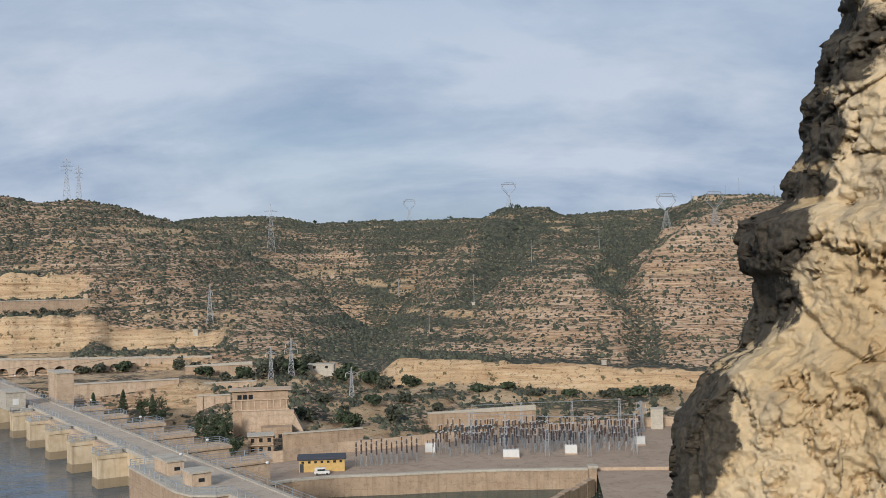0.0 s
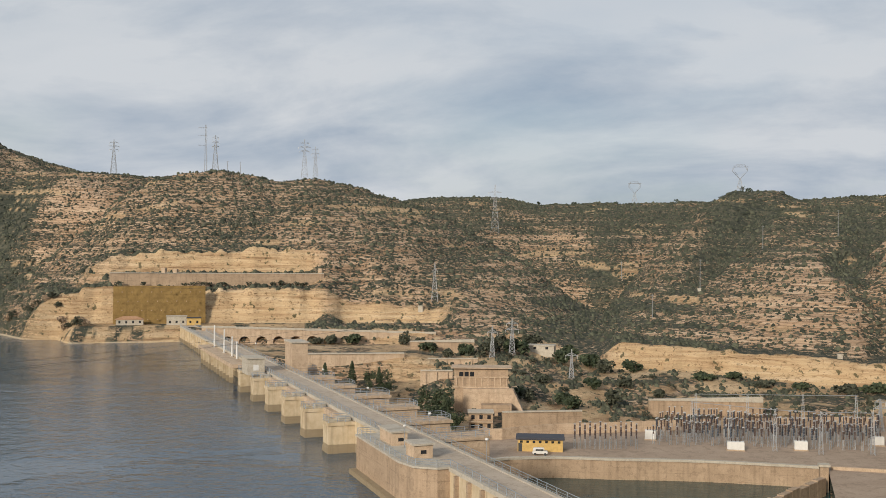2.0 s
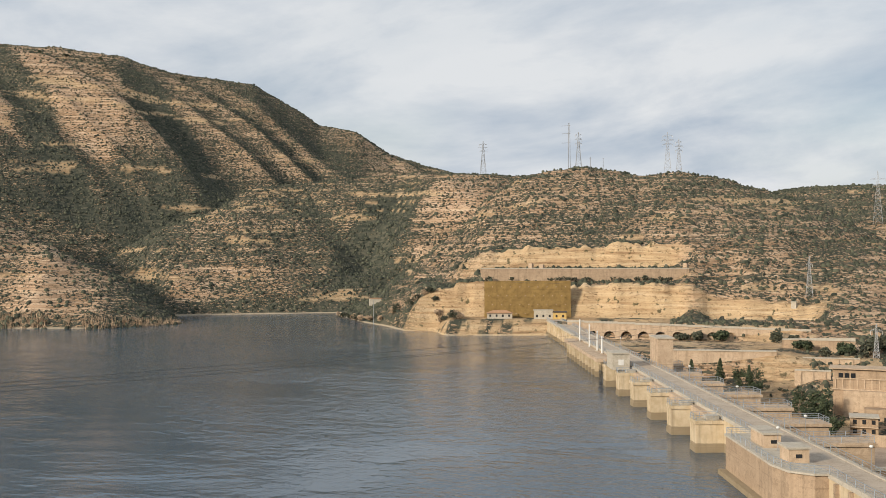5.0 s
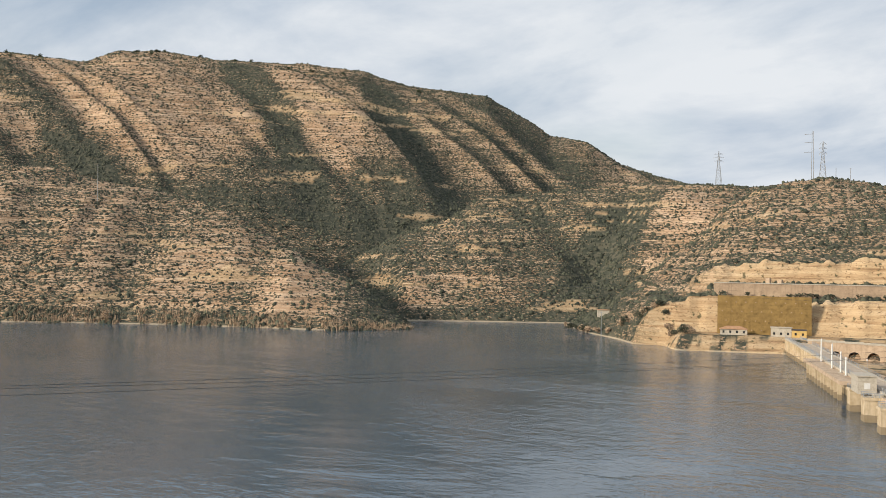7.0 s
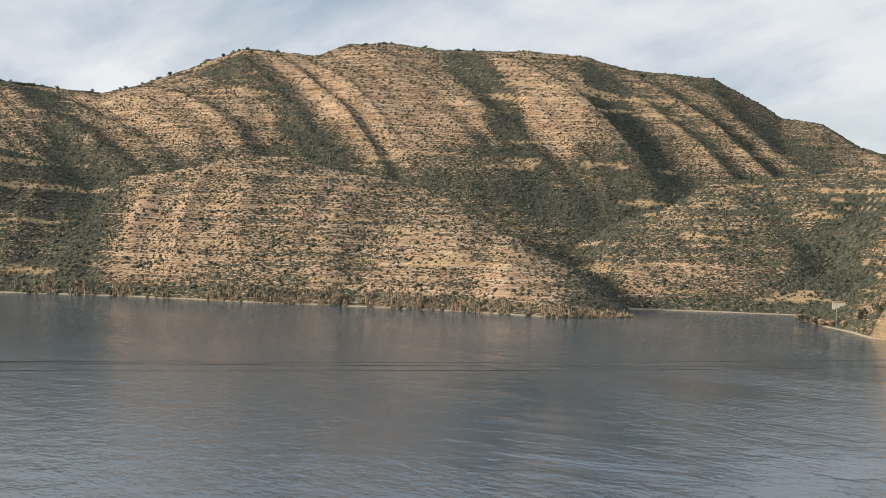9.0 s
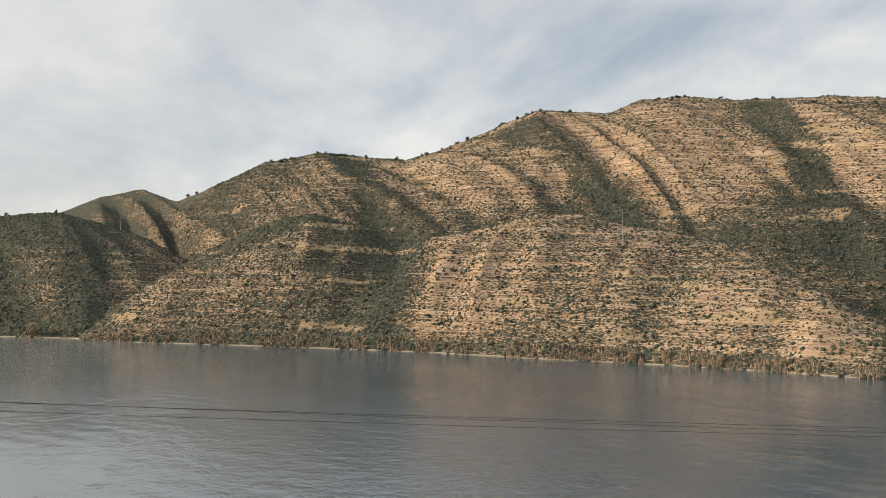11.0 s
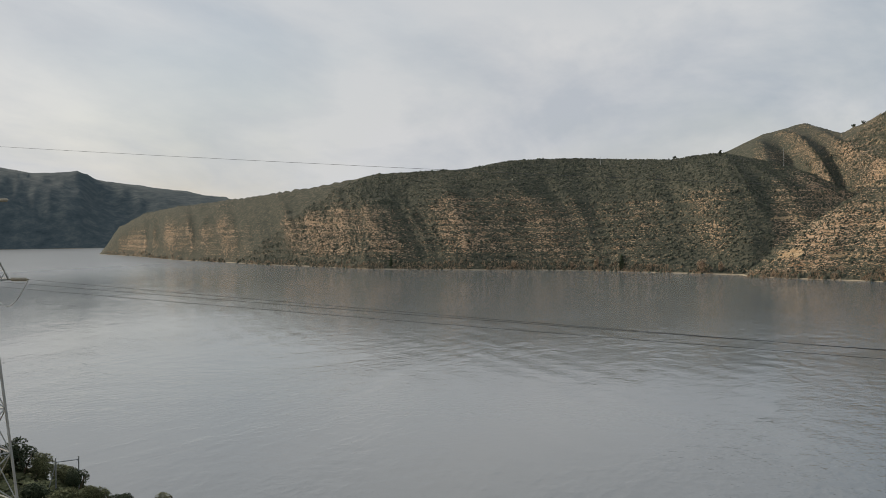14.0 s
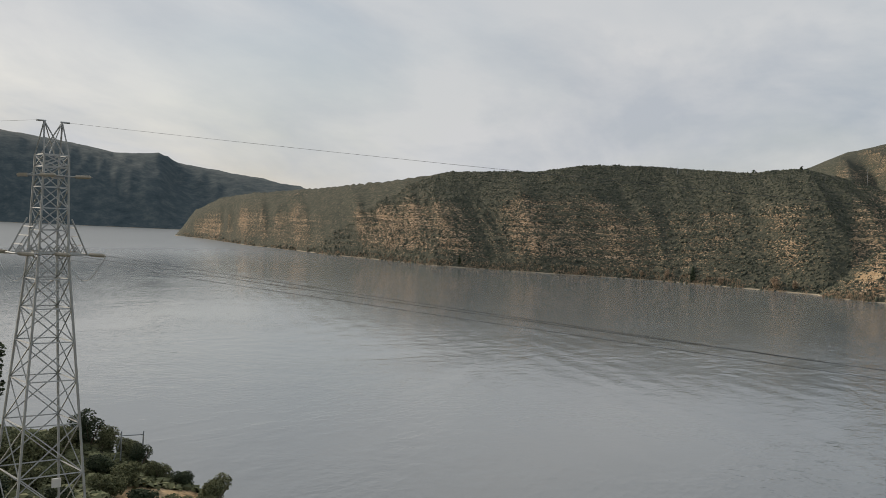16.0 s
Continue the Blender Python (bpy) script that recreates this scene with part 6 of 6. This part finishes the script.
def make_bank_gate():
    z = ground_at(130.1, 96)
    t = thing("field_gate", Matrix.Translation(spot(130.1, 96, z)) @ Matrix.Rotation(radians(130), 4, "Z"), "bare metal gate frame on the bank", "gate")
    for x in (-0.95, 0.95):
        bm = bmesh.new(); rod(bm, (x, 0, -0.3), (x, 0, 2.9), 0.07, 6); part("post", bm, STEEL, t)
    bm = bmesh.new(); rod(bm, (-0.95, 0, 2.5), (0.95, 0, 2.6), 0.05, 5); part("bar", bm, STEEL, t)
    bm = bmesh.new(); rod(bm, (-0.95, 0, 2.4), (-1.6, 0, 0), 0.04, 5); part("brace", bm, STEEL, t)
    # grey leafless tree by the pine
    rnd = random.Random(9)
    t = thing("bare_tree", Matrix.Translation(spot(140.4, 84, ground_at(140.4, 84))), "small grey leafless tree on the bank", "tree")
    bm = bmesh.new()
    def grow(a, d, n, r):
        b = a + d
        rod(bm, a, b, r, 5, r * 0.7)
        if n:
            for _ in range(3):
                grow(b, (d + Vector((rnd.uniform(-1, 1), rnd.uniform(-1, 1), rnd.uniform(-0.2, 0.7))) * d.length * 0.75) * 0.72, n - 1, r * 0.6)
    grow(Vector((0, 0, -0.3)), Vector((0.1, 0, 1.6)), 4, 0.09)
    part("branches", bm, BARK, t)
make_bank_gate()

def scatter(name, label, mat, count, pick, seed, sides=5):
    """One sheet of many low bushes: rings of a few corners, each turned and sized by chance."""
    rs = np.random.RandomState(seed)
    x, y, z, w, h = pick(rs, count)
    n = len(x)
    k = sides
    ang = rs.rand(n, 1) * 6.283 + np.arange(k) * 6.283 / k
    j1 = 0.65 + 0.7 * rs.rand(n, k)
    j2 = 0.5 + 0.5 * rs.rand(n, k)
    lo = np.stack([x[:, None] + np.cos(ang) * w[:, None] * j1 * 0.5, y[:, None] + np.sin(ang) * w[:, None] * j1 * 0.5, z[:, None] - 0.3 + 0 * ang], 2)
    hi = np.stack([x[:, None] + np.cos(ang + 0.5) * w[:, None] * j2 * 0.45, y[:, None] + np.sin(ang + 0.5) * w[:, None] * j2 * 0.45, z[:, None] + h[:, None] * (0.45 + 0.4 * rs.rand(n, k))], 2)
    tp = np.stack([x + rs.randn(n) * 0.1, y + rs.randn(n) * 0.1, z + h], 1)[:, None, :]
    verts = np.concatenate([lo, hi, tp], 1).reshape(-1, 3)
    tri = []
    for i in range(k):
        i2 = (i + 1) % k
        tri += [(i, i2, k + i), (i2, k + i2, k + i), (k + i, k + i2, 2 * k)]
    tri = np.array(tri)
    faces = (tri[None] + (np.arange(n) * (2 * k + 1))[:, None, None]).reshape(-1, 3)
    me = bpy.data.meshes.new(name)
    me.vertices.add(len(verts)); me.vertices.foreach_set("co", verts.ravel())
    me.loops.add(faces.size); me.loops.foreach_set("vertex_index", faces.ravel())
    me.polygons.add(len(faces)); me.polygons.foreach_set("loop_start", np.arange(0, faces.size, 3))
    me.materials.append(mat)
    me.update()
    tagged(new(name, me), label, "scrub", kind="stuff")

def reed_bed(name, label, count, pick, seed, blades=8):
    """Clumps of thin leaning stems, each a slim three-cornered blade."""
    rs = np.random.RandomState(seed)
    x, y, z, w, h = pick(rs, count)
    n = len(x)
    ang = rs.rand(n, blades) * 6.283
    out = w[:, None] * 0.5 * np.sqrt(rs.rand(n, blades))
    bx, by = x[:, None] + np.cos(ang) * out, y[:, None] + np.sin(ang) * out
    turn = rs.rand(n, blades) * 6.283
    half = 0.10 + 0.12 * rs.rand(n, blades)
    top = z[:, None] + 0.4 + h[:, None] * (0.7 + 0.9 * rs.rand(n, blades))
    lean = rs.randn(n, blades, 2) * 0.3
    a = np.stack([bx - np.cos(turn) * half, by - np.sin(turn) * half, z[:, None] - 0.3 + 0 * bx], 2)
    b = np.stack([bx + np.cos(turn) * half, by + np.sin(turn) * half, z[:, None] - 0.3 + 0 * bx], 2)
    c = np.stack([bx + lean[..., 0], by + lean[..., 1], top], 2)
    verts = np.stack([a, b, c], 2).reshape(-1, 3)
    faces = np.arange(len(verts))
    me = bpy.data.meshes.new(name)
    me.vertices.add(len(verts)); me.vertices.foreach_set("co", verts.ravel())
    me.loops.add(len(faces)); me.loops.foreach_set("vertex_index", faces)
    me.polygons.add(len(faces) // 3); me.polygons.foreach_set("loop_start", np.arange(0, len(faces), 3))
    me.materials.append(REED)
    me.update()
    tagged(new(name, me), label, "reeds", kind="stuff")

def make_scrub():
    azs, rs_, Z, green = LAND
    rise = (Z - EYE) / rs_[:, None]
    facing = rise > np.maximum.accumulate(rise, axis=0) - 0.004
    def pick(rs, count):
        az = rs.uniform(-22, 141, count * 5)
        r = np.sqrt(rs.uniform(430 ** 2, 1290 ** 2, count * 5))
        z, g, bare = land_height(az, r)
        gi = green[np.clip(np.searchsorted(rs_, r), 0, len(rs_) - 1), np.clip(((az + 30) / 0.16).astype(int), 0, green.shape[1] - 1)]
        # plants keep to broken rows along the beds
        bed = np.sin(z * 2.4 + 3 * smooth_noise(az * 2, r / 60, 1, 2))
        # the slopes that look to the valley carry most of it
        front = facing[np.clip(np.searchsorted(rs_, r), 0, len(rs_) - 1), np.clip(((az + 30) / 0.16).astype(int), 0, green.shape[1] - 1)]
        ok = (z > 1.5) & (bare < 0.4) & ~((az > 20) & (az < 34) & (r < 514)) & (rs.rand(len(az)) < (0.30 + 0.5 * gi + 0.25 * bed) * np.where(front, 1.0, 0.2))
        az, r, z = az[ok][:count], r[ok][:count], z[ok][:count]
        big = rs.rand(len(az)) ** 4
        w = 0.85 + 0.85 * rs.rand(len(az)) + 2.4 * big
        return -np.sin(np.radians(az)) * r, np.cos(np.radians(az)) * r, z, w, 0.5 + 0.45 * w * rs.rand(len(az))
    scatter("hill_scrub", "dark green scrub bushes scattered over the hills", SCRUB, 105000, pick, 3, 4)
    def shore(rs, count):
        az = np.concatenate([rs.uniform(45.5, 94, count * 2 // 3), rs.uniform(94, 128, count // 3)])
        mid = az > 94
        rf = np.where(mid, along(az, MIDDLE_FOOT, 1), along(az, FRONT_FOOT, 1))
        r = rf + 2 + rs.rand(len(az)) ** 1.5 * 12
        z, _, _ = land_height(az, r)
        ok = (z > -0.6) & (smooth_noise(az * 1.6, r / 50, 2, 3) > 0.40)
        az, r, z = az[ok], r[ok], np.maximum(z[ok], 0)
        h = 0.5 + 2.1 * rs.rand(len(az)) ** 2
        return -np.sin(np.radians(az)) * r, np.cos(np.radians(az)) * r, z, 1.4 + 2.4 * rs.rand(len(az)), h
    reed_bed("shore_reeds", "pale brown dry reeds and leafless brush along the shore", 5200, shore, 4)
    scatter("shore_scrub", "dull green brush along the shore", SCRUB, 1400, shore, 5)
    def rubble(rs, count):
        az = rs.uniform(-13, 13, count)
        r = rs.uniform(296, 428, count)
        z, _, _ = land_height(az, r)
        ok = (r > along(az, YARD_BACK, 1) + 3) & (smooth_noise(az * 1.9, r / 16, 2, 3) > 0.49) & ~((az > 7.4) & (az < 12) & (r < 342))
        az, r, z = az[ok], r[ok], z[ok]
        w = 0.7 + 2.0 * rs.rand(len(az)) ** 2
        return -np.sin(np.radians(az)) * r, np.cos(np.radians(az)) * r, z, w, 0.35 + 0.35 * w
    scatter("rubble_scrub", "low dark scrub in the rubble behind the yard", SCRUB, 5000, rubble, 6)
    rnd = random.Random(8)
    def tuft(rn):
        while True:
            az, r = rn.uniform(121.5, 146), rn.uniform(45, 113)
            if not (az < 131.3 and r < 89 and rn.random() < 0.93) and TUFT(az, r) > 6:
                return spot(az, r, TUFT(az, r) + 0.1), rn.uniform(0.5, 1.6)
    azg, rg = np.arange(120, 148, 0.25), np.arange(40, 116, 1.0)
    AA, RR = np.meshgrid(azg, rg)
    ZZ = land_height(AA, RR)[0]
    TUFT = lambda az, r: ZZ[min(len(rg) - 1, int((r - 40) / 1.0)), min(len(azg) - 1, int((az - 120) / 0.25))]
    vs, fs = blob_mesh(rnd, 16000, 0.34, 1, tuft)
    tagged(new("bank_scrub", mesh_of("bank_scrub", vs, fs, BROADLEAF)), "low green scrub on the near bank", "scrub", kind="stuff")
make_scrub()

# ---- the rock beside the path ----
def make_rock_material():
    m, nd, ln, b = material("crumbling_sandstone", 0.95, 0, 0.15)
    p = place_of(nd, ln)
    at = nd.new("ShaderNodeAttribute"); at.attribute_name = "lichen"
    n1 = noise_node(nd, ln, p, 0.9, 8, 0.65, 0.3)
    n2 = noise_node(nd, ln, p, 5.0, 8, 0.7, 0.2)
    n3 = noise_node(nd, ln, p, 22.0, 5, 0.7)
    col = ramp(nd, ln, n1, (0.3, (0.40, 0.28, 0.14)), (0.46, (0.54, 0.41, 0.235)), (0.6, (0.61, 0.49, 0.315)), (0.75, (0.47, 0.405, 0.31)))
    col = mixed(nd, ln, ramp(nd, ln, n2, (0.32, 0.45), (0.44, 0.0)), col, (0.34, 0.225, 0.11))
    col = mixed(nd, ln, ramp(nd, ln, n2, (0.56, 0.0), (0.70, 0.6)), col, (0.60, 0.485, 0.31))
    col = mixed(nd, ln, ramp(nd, ln, noise_node(nd, ln, p, 1.7, 6, 0.6), (0.58, 0.0), (0.66, 0.45)), col, (0.26, 0.23, 0.18))
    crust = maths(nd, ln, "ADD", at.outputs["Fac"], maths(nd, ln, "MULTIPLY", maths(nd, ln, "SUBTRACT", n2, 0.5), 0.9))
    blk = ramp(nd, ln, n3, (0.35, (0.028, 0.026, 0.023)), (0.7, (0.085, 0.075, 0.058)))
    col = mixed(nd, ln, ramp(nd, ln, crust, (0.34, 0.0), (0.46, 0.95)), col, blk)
    ln.new(col, b.inputs["Base Color"])
    chip = nd.new("ShaderNodeTexVoronoi"); chip.inputs["Scale"].default_value = 11.0
    ln.new(p, chip.inputs["Vector"])
    h = maths(nd, ln, "ADD", maths(nd, ln, "MULTIPLY", n2, 0.7), maths(nd, ln, "ADD", maths(nd, ln, "MULTIPLY", n3, 0.5), maths(nd, ln, "MULTIPLY", chip.outputs["Distance"], 0.6)))
    bumped(nd, ln, b, h, 1.0, 0.035)
    return m

# outline of the rock: height over or under the eye in degrees, heading of its edge
ROCK_EDGE = [(-40, -10.5), (-14, -12.0), (-10.6, -12.4), (-7.7, -12.7), (-5.6, -14.1), (-4.2, -16.3), (-2.4, -17.2), (-0.45, -17.1), (0, -16.5), (1.3, -16.4), (2.4, -16.6), (2.95, -17.6), (3.4, -18.7), (4.6, -18.9), (5.75, -19.5), (8.4, -19.5), (9.8, -20.1), (11.5, -20.4), (12.0, -21.2), (14.5, -21.5), (16, -21.8), (24, -25), (40, -30)]
CRUSTS = ((1.2, 2.4, 1.3), (-9.0, 4.5, 1.3), (10.8, 2.2, 1.2), (4.3, 1.0, 1.0), (7.6, 0.9, 0.8))   # black lichen: height in degrees, reach, strength
def make_rock():
    rim = np.array(ROCK_EDGE)
    els = np.concatenate([np.linspace(-38, -16, 34), np.linspace(-15.8, 15.8, 380), np.linspace(16.5, 34, 24)])
    us = np.concatenate([np.linspace(-1, 0, 36), np.linspace(0, 0.45, 280)[1:], np.linspace(0.45, 1.0, 40)[1:]])      # behind the edge, then across the face
    verts, lich = [], []
    for e in els:
        a0 = np.interp(e, rim[:, 0], rim[:, 1])
        for u in us:
            if u >= 0:
                az = a0 - 44 * u
                r = 6.6 - 2.6 * u ** 0.8 + 1.3 * (max(0, 0.05 - u) / 0.05) ** 2
            else:
                az = a0 + 12 * u * (1 + 0.2 * u)
                r = 7.9 + 7 * (-u) ** 0.7
            q = spot(az, r, r * math.tan(radians(e)))
            lump = noise.fractal(q * 0.75, 1.0, 2.0, 3)
            rough = noise.fractal(q * 3.2, 0.6, 2.1, 5)
            ledge = (q.z * 0.62 + lump * 0.35 + 0.12 * q.x) % 1.0
            flake = noise.turbulence(Vector((q.x * 6, q.y * 6, q.z * 11)), 3, True)
            far, near = noise.voronoi(Vector((q.x, q.y, q.z * 1.5)) * 0.95 + Vector((rough, lump, rough)) * 0.35)
            gap = min(1.0, (far[1] - far[0]) * 5.0)
            tilt = noise.cell_vector(near[0] * 7.3)
            facet = (q * 0.95 - near[0]).dot(tilt - Vector((0.5, 0.5, 0.5)))
            jag = noise.fractal(q * 1.7, 0.8, 2.0, 4) * 0.55 + (gap - 0.7) * 0.35
            r -= lump * 0.10 + facet * 0.20 - (1 - gap) ** 3 * 0.05 + rough * 0.05 + flake * 0.045 - 0.07 * ledge ** 8 * (1.2 - min(1, abs(u) * 3))
            p = spot(az + rough * 0.2 + (lump * 0.15 + jag * (1 - abs(u) / 0.2)) * (abs(u) < 0.2), r, EYE + r * math.tan(radians(e)))
            verts.append(tuple(p))
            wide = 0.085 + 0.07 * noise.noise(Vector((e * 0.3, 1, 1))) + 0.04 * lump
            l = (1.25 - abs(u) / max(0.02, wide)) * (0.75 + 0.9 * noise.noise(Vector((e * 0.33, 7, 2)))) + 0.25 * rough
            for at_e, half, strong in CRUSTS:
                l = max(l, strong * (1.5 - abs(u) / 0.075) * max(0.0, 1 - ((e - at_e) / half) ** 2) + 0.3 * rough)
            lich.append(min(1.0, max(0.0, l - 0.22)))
    n = len(us)
    faces = [(j * n + i, j * n + i + 1, (j + 1) * n + i + 1, (j + 1) * n + i) for j in range(len(els) - 1) for i in range(n - 1)]
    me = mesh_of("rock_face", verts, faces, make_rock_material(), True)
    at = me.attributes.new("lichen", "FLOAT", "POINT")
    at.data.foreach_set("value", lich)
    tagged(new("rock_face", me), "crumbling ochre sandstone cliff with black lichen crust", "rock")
make_rock()
